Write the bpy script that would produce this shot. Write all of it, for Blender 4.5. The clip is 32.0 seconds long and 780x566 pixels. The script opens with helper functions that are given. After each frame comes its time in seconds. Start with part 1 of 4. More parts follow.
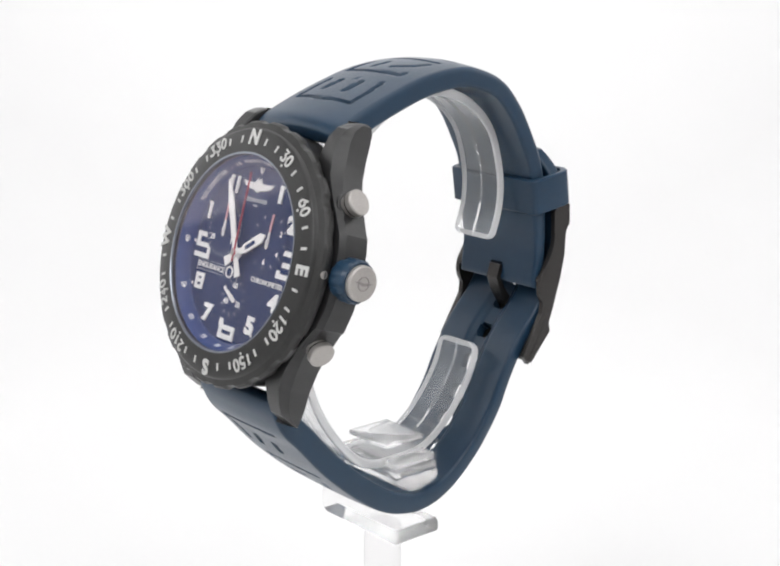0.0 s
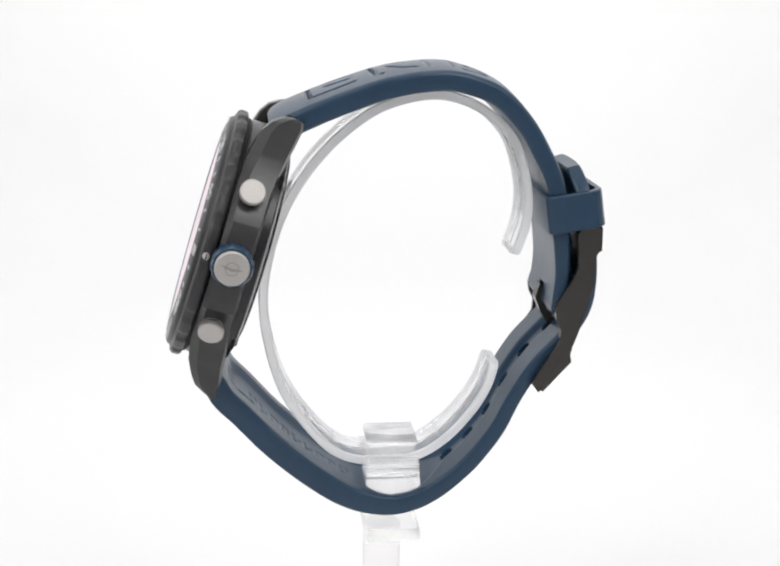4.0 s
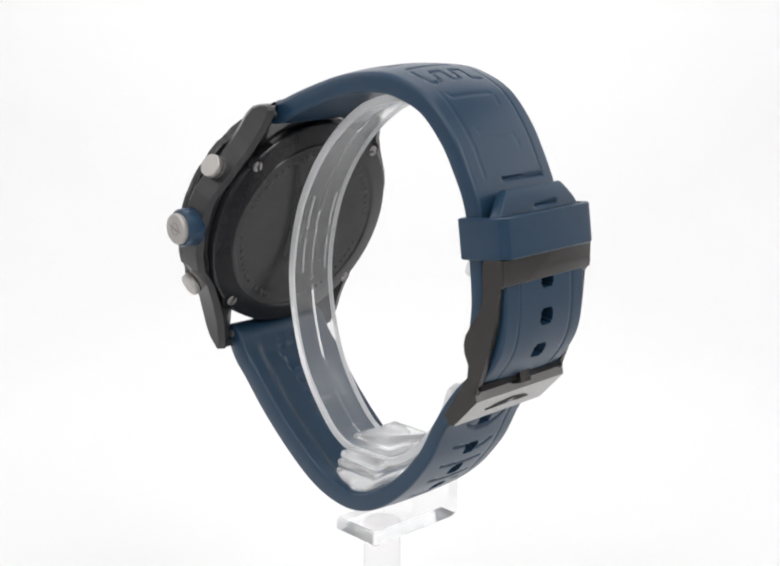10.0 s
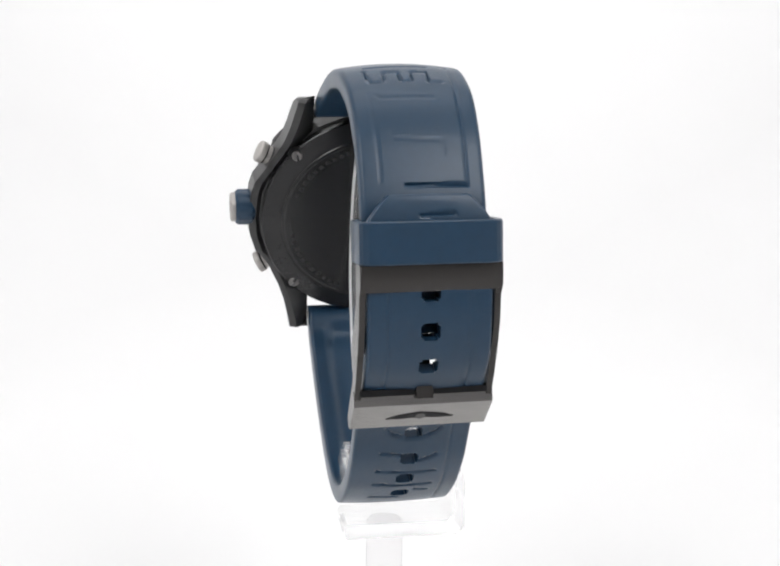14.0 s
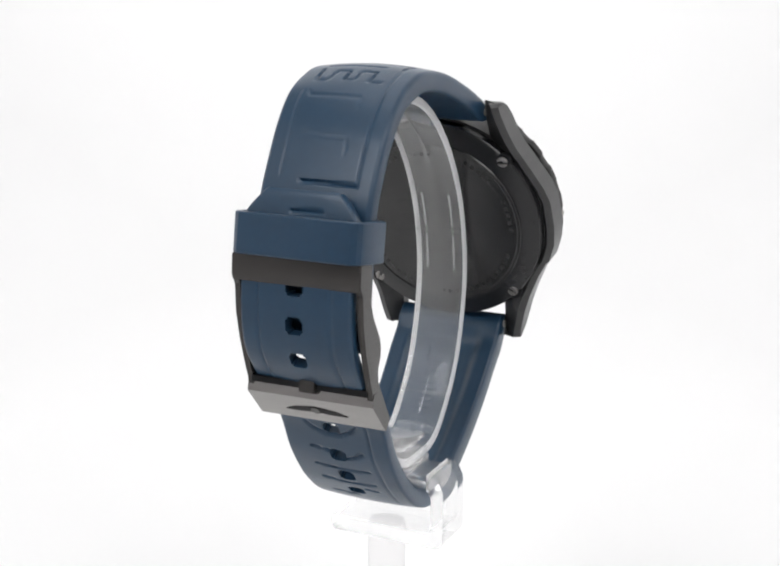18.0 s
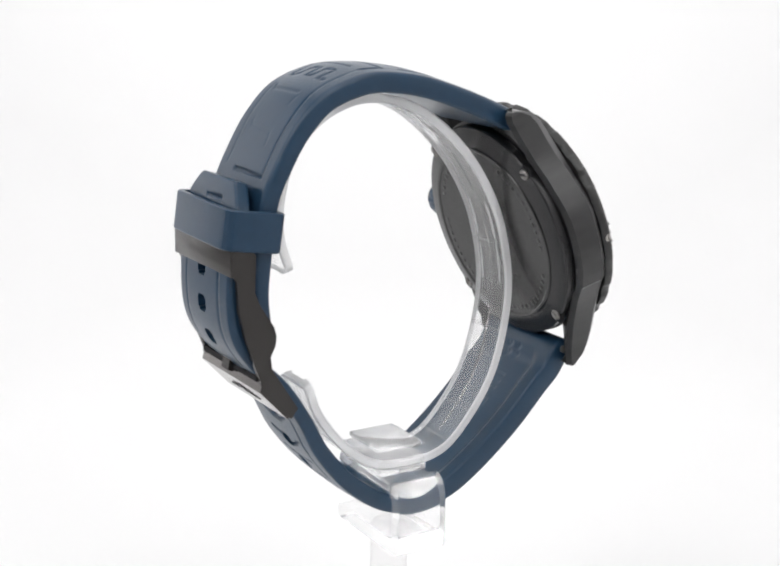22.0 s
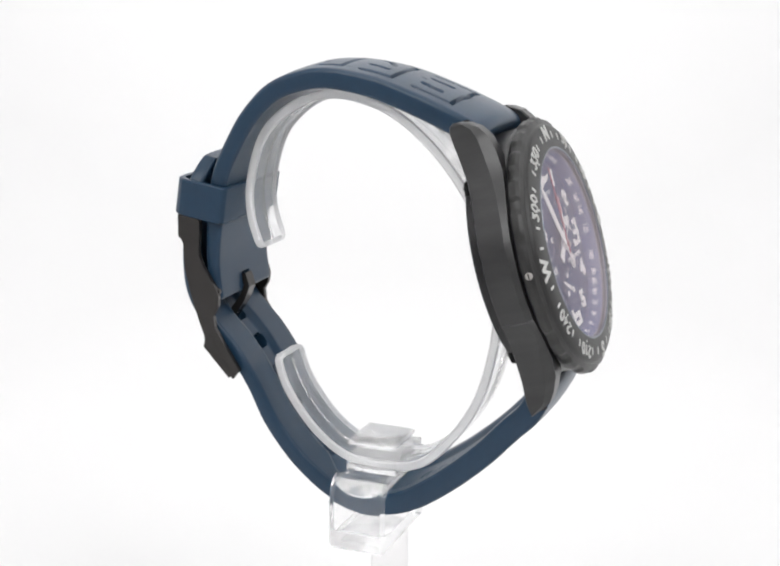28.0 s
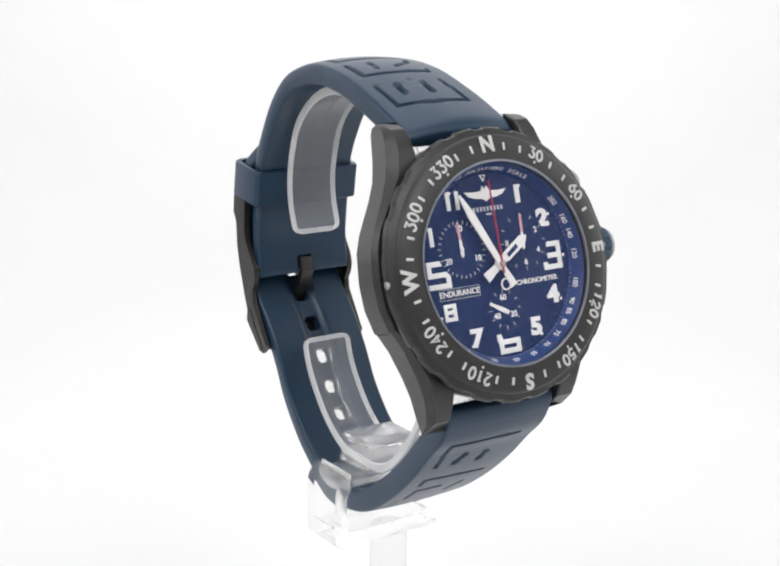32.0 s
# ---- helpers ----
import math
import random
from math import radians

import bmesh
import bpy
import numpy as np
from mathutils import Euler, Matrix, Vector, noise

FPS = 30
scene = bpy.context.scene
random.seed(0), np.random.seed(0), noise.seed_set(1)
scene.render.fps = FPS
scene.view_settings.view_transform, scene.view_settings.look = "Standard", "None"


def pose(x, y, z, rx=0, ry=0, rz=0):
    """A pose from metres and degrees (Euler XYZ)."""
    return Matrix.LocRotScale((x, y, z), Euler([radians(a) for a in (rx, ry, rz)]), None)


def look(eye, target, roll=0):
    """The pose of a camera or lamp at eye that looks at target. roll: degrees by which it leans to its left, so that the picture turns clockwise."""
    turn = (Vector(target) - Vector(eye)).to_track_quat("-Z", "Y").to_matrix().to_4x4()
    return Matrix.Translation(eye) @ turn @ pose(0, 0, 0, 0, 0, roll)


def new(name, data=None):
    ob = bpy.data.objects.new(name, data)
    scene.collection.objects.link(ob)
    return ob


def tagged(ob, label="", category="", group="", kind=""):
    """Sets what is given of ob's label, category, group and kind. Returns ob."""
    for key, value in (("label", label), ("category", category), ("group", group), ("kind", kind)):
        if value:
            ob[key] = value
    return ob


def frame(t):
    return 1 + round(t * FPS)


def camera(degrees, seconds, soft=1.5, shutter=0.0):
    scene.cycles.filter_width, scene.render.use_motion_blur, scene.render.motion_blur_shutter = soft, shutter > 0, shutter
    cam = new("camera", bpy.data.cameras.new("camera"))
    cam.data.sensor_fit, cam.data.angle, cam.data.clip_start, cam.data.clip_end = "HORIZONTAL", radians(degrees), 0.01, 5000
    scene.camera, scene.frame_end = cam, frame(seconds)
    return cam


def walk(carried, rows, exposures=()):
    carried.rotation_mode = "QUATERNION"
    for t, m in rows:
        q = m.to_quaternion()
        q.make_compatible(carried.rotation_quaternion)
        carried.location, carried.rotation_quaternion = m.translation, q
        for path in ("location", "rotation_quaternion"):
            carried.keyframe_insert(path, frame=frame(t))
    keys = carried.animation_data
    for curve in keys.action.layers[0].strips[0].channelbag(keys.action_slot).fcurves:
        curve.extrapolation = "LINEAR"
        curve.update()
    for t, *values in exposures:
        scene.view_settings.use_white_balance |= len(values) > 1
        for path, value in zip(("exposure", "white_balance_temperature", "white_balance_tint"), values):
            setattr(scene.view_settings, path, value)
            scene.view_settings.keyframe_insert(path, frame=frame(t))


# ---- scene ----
# A wrist watch on a clear display stand turns once round before a still camera, in a white photo studio.
MM = 0.001
H = 0.120                      # height of the bezel's centre over the studio floor

# ---- camera ----
cam = camera(31.42, 32.0, soft=2.2)
EYE = Vector((0.0004, -0.244, H + 0.0503))
DIP = radians(13.995)
STILL = look(EYE, EYE + Vector((0, math.cos(DIP), -math.sin(DIP))), 0.558)
walk(cam, [(0.0, STILL), (32.0, STILL)], [(0.0, 0.0), (32.0, 0.0)])

# ---- world and lights ----
world = bpy.data.worlds.new("studio")
scene.world = world
world.use_nodes = True
world.node_tree.nodes["Background"].inputs["Color"].default_value = (0.9, 0.95, 1.0, 1)
world.node_tree.nodes["Background"].inputs["Strength"].default_value = 0.25


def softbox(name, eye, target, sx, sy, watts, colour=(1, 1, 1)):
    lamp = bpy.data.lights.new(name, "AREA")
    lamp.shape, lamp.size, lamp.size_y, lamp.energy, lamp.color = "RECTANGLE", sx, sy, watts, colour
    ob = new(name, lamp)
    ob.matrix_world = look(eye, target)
    return tagged(ob, "large white photo softbox added out of view to light the set", "softbox", kind="structure")


# Lamps out of view, added and tuned to light the watch.
softbox("softbox_1", (0.0, 0.10, 1.00), (0, 0.05, H), 0.8, 0.6, 2.25)
softbox("softbox_2", (-0.50, -0.70, 0.90), (0, 0, H), 0.5, 0.5, 4.3)
softbox("softbox_3", (0.50, -0.70, 0.90), (0, 0, H), 0.5, 0.5, 4.3)
# Unseen side pair, added so acrylic and crystal mirror bright sides.
softbox("added_side_softbox_1", (-0.74, 0.20, 0.30), (0, 0.02, H), 0.8, 0.68, 1.5)
softbox("added_side_softbox_2", (0.74, 0.20, 0.30), (0, 0.02, H), 0.8, 0.68, 1.5)


# ---- materials ----
def material(name, colour, rough=0.5, metal=0.0, spec=0.5, second=None, grain=900.0, bump=0.0, bump_grain=6000.0, mix=0.5, stretch=None):
    """A surface with two scales of colour change and a fine relief."""
    m = bpy.data.materials.new(name)
    m.use_nodes = True
    nt = m.node_tree
    b = nt.nodes["Principled BSDF"]
    b.inputs["Roughness"].default_value = rough
    b.inputs["Metallic"].default_value = metal
    b.inputs["Specular IOR Level"].default_value = spec
    co = nt.nodes.new("ShaderNodeTexCoord")
    at = co.outputs["Object"]
    if stretch:
        mp = nt.nodes.new("ShaderNodeMapping")
        mp.inputs["Scale"].default_value = stretch
        nt.links.new(at, mp.inputs["Vector"])
        at = mp.outputs["Vector"]
    n1 = nt.nodes.new("ShaderNodeTexNoise")
    n1.inputs["Scale"].default_value, n1.inputs["Detail"].default_value = grain, 6.0
    n2 = nt.nodes.new("ShaderNodeTexNoise")
    n2.inputs["Scale"].default_value, n2.inputs["Detail"].default_value = grain * 0.12, 3.0
    nt.links.new(at, n1.inputs["Vector"])
    nt.links.new(at, n2.inputs["Vector"])
    add = nt.nodes.new("ShaderNodeMath")
    add.operation = "ADD"
    nt.links.new(n1.outputs["Fac"], add.inputs[0])
    nt.links.new(n2.outputs["Fac"], add.inputs[1])
    ramp = nt.nodes.new("ShaderNodeMapRange")
    ramp.inputs["From Min"].default_value, ramp.inputs["From Max"].default_value = 1.0 - mix * 0.6, 1.0 + mix * 0.6
    nt.links.new(add.outputs[0], ramp.inputs["Value"])
    second = second or tuple(c * 0.8 for c in colour)
    mx = nt.nodes.new("ShaderNodeMix")
    mx.data_type = "RGBA"
    mx.inputs["A"].default_value = (*colour, 1)
    mx.inputs["B"].default_value = (*second, 1)
    nt.links.new(ramp.outputs[0], mx.inputs["Factor"])
    nt.links.new(mx.outputs["Result"], b.inputs["Base Color"])
    rr = nt.nodes.new("ShaderNodeMapRange")
    rr.inputs["To Min"].default_value, rr.inputs["To Max"].default_value = max(0.02, rough - 0.06), rough + 0.06
    nt.links.new(n2.outputs["Fac"], rr.inputs["Value"])
    nt.links.new(rr.outputs[0], b.inputs["Roughness"])
    if bump:
        n3 = nt.nodes.new("ShaderNodeTexNoise")
        n3.inputs["Scale"].default_value = bump_grain
        nt.links.new(at, n3.inputs["Vector"])
        bp = nt.nodes.new("ShaderNodeBump")
        bp.inputs["Strength"].default_value, bp.inputs["Distance"].default_value = bump, 0.00005
        nt.links.new(n3.outputs["Fac"], bp.inputs["Height"])
        nt.links.new(bp.outputs["Normal"], b.inputs["Normal"])
    return m


RUBBER = material("strap_rubber", (0.0132, 0.0410, 0.0800), 0.31, spec=0.43, second=(0.0112, 0.0353, 0.0695), grain=700, bump=0.25, bump_grain=9000)
CASE = material("dark_composite", (0.036, 0.036, 0.036), 0.30, spec=0.5, second=(0.019, 0.019, 0.020), grain=520, bump=0.5, bump_grain=5000, stretch=(1, 1, 0.25))
BEZEL = material("bezel_composite", (0.027, 0.027, 0.026), 0.38, spec=0.45, second=(0.019, 0.019, 0.019), grain=1500, bump=0.3, bump_grain=6000)
BACK = material("back_metal", (0.016, 0.016, 0.017), 0.24, metal=0.1, spec=0.45, second=(0.013, 0.013, 0.014), grain=1400, bump=0.2, bump_grain=5000)
DISC = material("brushed_back_disc", (0.060, 0.060, 0.060), 0.25, metal=0.9, spec=0.6, second=(0.048, 0.048, 0.048), grain=1400, bump=0.2, bump_grain=5000)
ENGRAVED = material("engraved_back", (0.056, 0.056, 0.056), 0.28, metal=0.9, spec=0.6, grain=1400)
BLACK = material("matte_black", (0.006, 0.006, 0.007), 0.6, spec=0.2, grain=900)
BUCKLE = material("black_steel", (0.040, 0.037, 0.035), 0.24, metal=0.45, spec=0.55, second=(0.040, 0.037, 0.035), grain=1500, bump=0.2, bump_grain=9000, stretch=(0.15, 1, 1))
BAR = material("polished_bar", (0.24, 0.232, 0.226), 0.17, metal=0.95, second=(0.28, 0.27, 0.26), grain=1500, bump=0.2, bump_grain=9000, stretch=(0.15, 1, 1))
SCREW = material("screw_steel", (0.26, 0.25, 0.24), 0.36, metal=1.0, second=(0.21, 0.20, 0.195), grain=3000)
STEEL = material("satin_steel", (0.44, 0.42, 0.40), 0.56, metal=1.0, second=(0.50, 0.48, 0.46), grain=3000, bump=0.4, bump_grain=7000)
WHITE = material("white_paint", (0.90, 0.90, 0.89), 0.5, second=(0.86, 0.86, 0.85), grain=3000)
MARKING = material("bezel_marking", (0.62, 0.62, 0.60), 0.5, second=(0.52, 0.52, 0.51), grain=2500)
POINTER = material("pointer_metal", (0.88, 0.87, 0.86), 0.4, second=(0.82, 0.81, 0.80), grain=3000)
DIAL = material("dial_navy", (0.0100, 0.0310, 0.116), 0.5, spec=0.2, second=(0.008, 0.027, 0.101), grain=2500, bump=0.1, bump_grain=9000)
FLANGE = material("flange_blue", (0.012, 0.050, 0.205), 0.45, second=(0.010, 0.043, 0.180), grain=2000)
PRINT = material("grey_print", (0.55, 0.57, 0.62), 0.55, grain=3000)
FAINT = material("faint_print", (0.10, 0.12, 0.20), 0.55, grain=3000)
PINK = material("pink_paint", (0.75, 0.42, 0.46), 0.5, grain=3000)
RED = material("red_paint", (0.42, 0.03, 0.06), 0.45, grain=3000)
RING = material("bright_rim", (0.28, 0.30, 0.34), 0.3, metal=0.9, grain=3000)


def clear_acrylic(name, milk_share=0.1, waves=0.25, ior=1.49, bounced=0.35):
    m = bpy.data.materials.new(name)
    m.use_nodes = True
    b = m.node_tree.nodes["Principled BSDF"]
    b.inputs["Base Color"].default_value = (1.0, 1.0, 1.0, 1)
    b.inputs["Transmission Weight"].default_value = 1.0
    b.inputs["IOR"].default_value = ior
    b.inputs["Roughness"].default_value = 0.0
    co = m.node_tree.nodes.new("ShaderNodeTexCoord")
    n = m.node_tree.nodes.new("ShaderNodeTexNoise")
    n.inputs["Scale"].default_value = 180
    bp = m.node_tree.nodes.new("ShaderNodeBump")
    bp.inputs["Strength"].default_value, bp.inputs["Distance"].default_value = waves, 0.0004
    m.node_tree.links.new(co.outputs["Object"], n.inputs["Vector"])
    m.node_tree.links.new(n.outputs["Fac"], bp.inputs["Height"])
    m.node_tree.links.new(bp.outputs["Normal"], b.inputs["Normal"])
    # White scatter stands in for light carried and mirrored inside the acrylic.
    soft = m.node_tree.nodes.new("ShaderNodeBsdfTranslucent")
    back = m.node_tree.nodes.new("ShaderNodeBsdfDiffuse")
    for q in (soft, back):
        q.inputs["Color"].default_value = (0.98, 0.98, 0.985, 1)
    milk = m.node_tree.nodes.new("ShaderNodeMixShader")
    m.node_tree.links.new(soft.outputs[0], milk.inputs[1])
    m.node_tree.links.new(back.outputs[0], milk.inputs[2])
    milk.inputs[0].default_value = bounced
    mx = m.node_tree.nodes.new("ShaderNodeMixShader")
    mx.inputs[0].default_value = milk_share
    m.node_tree.links.new(b.outputs[0], mx.inputs[1])
    m.node_tree.links.new(milk.outputs[0], mx.inputs[2])
    m.node_tree.links.new(mx.outputs[0], m.node_tree.nodes["Material Output"].inputs["Surface"])
    return m


def gloss_weight(nt, straight, power=4.0):
    """How much of a clear surface is gloss: a little when seen straight on, all of it when seen along it."""
    lw = nt.nodes.new("ShaderNodeLayerWeight")
    lw.inputs["Blend"].default_value = 0.5
    pw = nt.nodes.new("ShaderNodeMath")
    pw.operation = "POWER"
    pw.inputs[1].default_value = power
    nt.links.new(lw.outputs["Facing"], pw.inputs[0])
    mr = nt.nodes.new("ShaderNodeMapRange")
    mr.inputs["To Min"].default_value, mr.inputs["To Max"].default_value = straight, 1.0
    nt.links.new(pw.outputs[0], mr.inputs["Value"])
    return mr


def thin_acrylic(name, milkiness=0.045, tint=(0.985, 0.987, 0.988)):
    m = bpy.data.materials.new(name)
    m.use_nodes = True
    nt = m.node_tree
    nt.nodes.remove(nt.nodes["Principled BSDF"])
    tr = nt.nodes.new("ShaderNodeBsdfTransparent")
    tr.inputs["Color"].default_value = (*tint, 1)
    # A little plain white diffuse mixed into the clear sheet.
    milk = nt.nodes.new("ShaderNodeBsdfDiffuse")
    milk.inputs["Color"].default_value = (0.85, 0.86, 0.87, 1)
    m0 = nt.nodes.new("ShaderNodeMixShader")
    m0.inputs[0].default_value = milkiness
    nt.links.new(tr.outputs[0], m0.inputs[1])
    nt.links.new(milk.outputs[0], m0.inputs[2])
    gl = nt.nodes.new("ShaderNodeBsdfGlossy")
    gl.inputs["Roughness"].default_value = 0.08
    fr = gloss_weight(nt, 0.04)
    mx = nt.nodes.new("ShaderNodeMixShader")
    nt.links.new(fr.outputs[0], mx.inputs[0])
    nt.links.new(m0.outputs[0], mx.inputs[1])
    nt.links.new(gl.outputs[0], mx.inputs[2])
    nt.links.new(mx.outputs[0], nt.nodes["Material Output"].inputs["Surface"])
    return m


def frosted(name, through_share=0.6, least=0.3, most=0.6, power=2.5):
    """Clear acrylic whitened unevenly, standing in for the light that runs inside the sheet."""
    m = bpy.data.materials.new(name)
    m.use_nodes = True
    nt = m.node_tree
    nt.nodes.remove(nt.nodes["Principled BSDF"])
    tr = nt.nodes.new("ShaderNodeBsdfTransparent")
    di = nt.nodes.new("ShaderNodeBsdfDiffuse")
    tl = nt.nodes.new("ShaderNodeBsdfTranslucent")
    for n in (di, tl):
        n.inputs["Color"].default_value = (0.96, 0.965, 0.97, 1)
    m0 = nt.nodes.new("ShaderNodeMixShader")
    m0.inputs[0].default_value = through_share
    nt.links.new(di.outputs[0], m0.inputs[1])
    nt.links.new(tl.outputs[0], m0.inputs[2])
    co = nt.nodes.new("ShaderNodeTexCoord")
    no = nt.nodes.new("ShaderNodeTexNoise")
    no.inputs["Scale"].default_value = 300
    nt.links.new(co.outputs["Object"], no.inputs["Vector"])
    mr = nt.nodes.new("ShaderNodeMapRange")
    mr.inputs["To Min"].default_value, mr.inputs["To Max"].default_value = least, most
    nt.links.new(no.outputs["Fac"], mr.inputs["Value"])
    mx = nt.nodes.new("ShaderNodeMixShader")
    nt.links.new(mr.outputs[0], mx.inputs[0])
    nt.links.new(tr.outputs[0], mx.inputs[1])
    nt.links.new(m0.outputs[0], mx.inputs[2])
    gl = nt.nodes.new("ShaderNodeBsdfGlossy")
    gl.inputs["Roughness"].default_value = 0.12
    m2 = nt.nodes.new("ShaderNodeMixShader")
    nt.links.new(gloss_weight(nt, 0.06, power).outputs[0], m2.inputs[0])
    nt.links.new(mx.outputs[0], m2.inputs[1])
    nt.links.new(gl.outputs[0], m2.inputs[2])
    nt.links.new(m2.outputs[0], nt.nodes["Material Output"].inputs["Surface"])
    return m


def crystal_glass(name):
    m = bpy.data.materials.new(name)
    m.use_nodes = True
    nt = m.node_tree
    nt.nodes.remove(nt.nodes["Principled BSDF"])
    tr = nt.nodes.new("ShaderNodeBsdfTransparent")
    gl = nt.nodes.new("ShaderNodeBsdfGlossy")
    gl.inputs["Roughness"].default_value = 0.03
    gl.inputs["Color"].default_value = (0.97, 0.86, 0.90, 1)
    # coated glass: little gloss until it is seen well along the face, then a quick rise
    lw = nt.nodes.new("ShaderNodeLayerWeight")
    lw.inputs["Blend"].default_value = 0.5
    rise = nt.nodes.new("ShaderNodeMapRange")
    rise.interpolation_type = "SMOOTHSTEP"
    rise.inputs["From Min"].default_value, rise.inputs["From Max"].default_value = 0.70, 0.88
    rise.inputs["To Min"].default_value, rise.inputs["To Max"].default_value = 0.0, 0.75
    nt.links.new(lw.outputs["Facing"], rise.inputs["Value"])
    low = nt.nodes.new("ShaderNodeMath")
    low.operation = "POWER"
    low.inputs[1].default_value = 2.2
    nt.links.new(lw.outputs["Facing"], low.inputs[0])
    fr = nt.nodes.new("ShaderNodeMath")
    fr.operation = "MULTIPLY_ADD"
    fr.use_clamp = True
    fr.inputs[1].default_value = 0.32
    nt.links.new(low.outputs[0], fr.inputs[0])
    nt.links.new(rise.outputs[0], fr.inputs[2])
    mx = nt.nodes.new("ShaderNodeMixShader")
    nt.links.new(fr.outputs[0], mx.inputs[0])
    nt.links.new(tr.outputs[0], mx.inputs[1])
    nt.links.new(gl.outputs[0], mx.inputs[2])
    nt.links.new(mx.outputs[0], nt.nodes["Material Output"].inputs["Surface"])
    return m


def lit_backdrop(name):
    """White shooting table with an added glow that sets its brightness."""
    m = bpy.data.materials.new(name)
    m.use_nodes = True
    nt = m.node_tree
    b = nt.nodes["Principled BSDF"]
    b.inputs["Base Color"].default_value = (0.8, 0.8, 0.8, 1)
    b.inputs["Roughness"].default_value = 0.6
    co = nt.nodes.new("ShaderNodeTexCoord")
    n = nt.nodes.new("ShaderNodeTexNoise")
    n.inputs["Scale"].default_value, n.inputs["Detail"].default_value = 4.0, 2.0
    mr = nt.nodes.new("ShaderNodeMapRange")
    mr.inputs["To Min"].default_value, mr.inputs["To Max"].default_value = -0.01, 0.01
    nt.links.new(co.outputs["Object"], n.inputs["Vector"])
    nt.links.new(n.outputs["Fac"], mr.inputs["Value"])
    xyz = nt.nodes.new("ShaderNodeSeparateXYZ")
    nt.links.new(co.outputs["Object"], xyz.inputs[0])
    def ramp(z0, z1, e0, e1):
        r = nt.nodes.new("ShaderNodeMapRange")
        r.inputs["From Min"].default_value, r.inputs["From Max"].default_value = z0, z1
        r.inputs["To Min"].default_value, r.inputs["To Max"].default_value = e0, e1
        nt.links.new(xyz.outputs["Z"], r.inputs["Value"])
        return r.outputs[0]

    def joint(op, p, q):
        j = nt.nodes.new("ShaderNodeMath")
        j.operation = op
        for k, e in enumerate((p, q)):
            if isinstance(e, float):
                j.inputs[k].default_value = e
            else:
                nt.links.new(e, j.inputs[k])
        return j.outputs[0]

    # glow put in to grade the panel: brightest in the middle, a little less along the fold
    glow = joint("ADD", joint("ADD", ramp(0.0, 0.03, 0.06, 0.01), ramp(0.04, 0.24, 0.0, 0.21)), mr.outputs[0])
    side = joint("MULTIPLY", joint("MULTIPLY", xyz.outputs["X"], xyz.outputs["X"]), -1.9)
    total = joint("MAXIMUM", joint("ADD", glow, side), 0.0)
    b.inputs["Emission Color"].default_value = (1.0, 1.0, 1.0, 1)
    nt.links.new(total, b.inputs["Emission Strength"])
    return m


ACRYLIC = clear_acrylic("clear_acrylic", 0.12, 0.2, 1.4)
RIB_WHITE = frosted("whitened_acrylic_rib")
# Cuff rims and sides: strong white share in place of piped light.
EDGE = clear_acrylic("whitened_acrylic_edge", 0.8, 0.1, 1.35, 0.65)
CUT = clear_acrylic("whitened_acrylic_side", 0.66, 0.1, 1.15, 0.65)
CUFF = clear_acrylic("clear_acrylic_sheet", 0.12, 0.2, 1.4)
BENT = clear_acrylic("clear_acrylic_bracket", 0.08, 0.15, 1.2)
ACRYLIC_THIN = thin_acrylic("clear_acrylic_plate")
ACRYLIC_POST = thin_acrylic("clear_acrylic_post", 0.02, (0.972, 0.968, 0.97))
GLASS = crystal_glass("watch_crystal")
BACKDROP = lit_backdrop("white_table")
# Wall tones are set for what the watch and acrylic mirror.
SIDE = material("unseen_side_wall", (0.795, 0.785, 0.79), 0.8, second=(0.77, 0.76, 0.765), grain=12, mix=0.8)
BEHIND = material("unseen_back_wall", (0.52, 0.52, 0.525), 0.8, second=(0.48, 0.48, 0.485), grain=12, mix=0.8)
WALL = material("unseen_wall", (0.80, 0.795, 0.80), 0.8, second=(0.77, 0.765, 0.77), grain=12, mix=0.8)


# ---- mesh helpers (lengths in millimetres) ----
def link_mesh(name, verts, faces, mat, parent=None, label="", angle=32, at=None):
    me = bpy.data.meshes.new(name)
    me.from_pydata([tuple(c * MM for c in v) for v in verts], [], faces)
    bm = bmesh.new()
    bm.from_mesh(me)
    bmesh.ops.remove_doubles(bm, verts=bm.verts, dist=1e-7)
    bmesh.ops.recalc_face_normals(bm, faces=bm.faces)
    bm.to_mesh(me)
    bm.free()
    for p in me.polygons:
        p.use_smooth = True
    me.set_sharp_from_angle(angle=radians(angle))
    me.materials.append(mat)
    ob = new(name, me)
    if parent is not None:
        ob.parent = parent
    if at is not None:
        ob.matrix_local = at
    if label:
        ob["label"] = label
    return ob


def shift(x, y, z, rx=0, ry=0, rz=0):
    return pose(x * MM, y * MM, z * MM, rx, ry, rz)


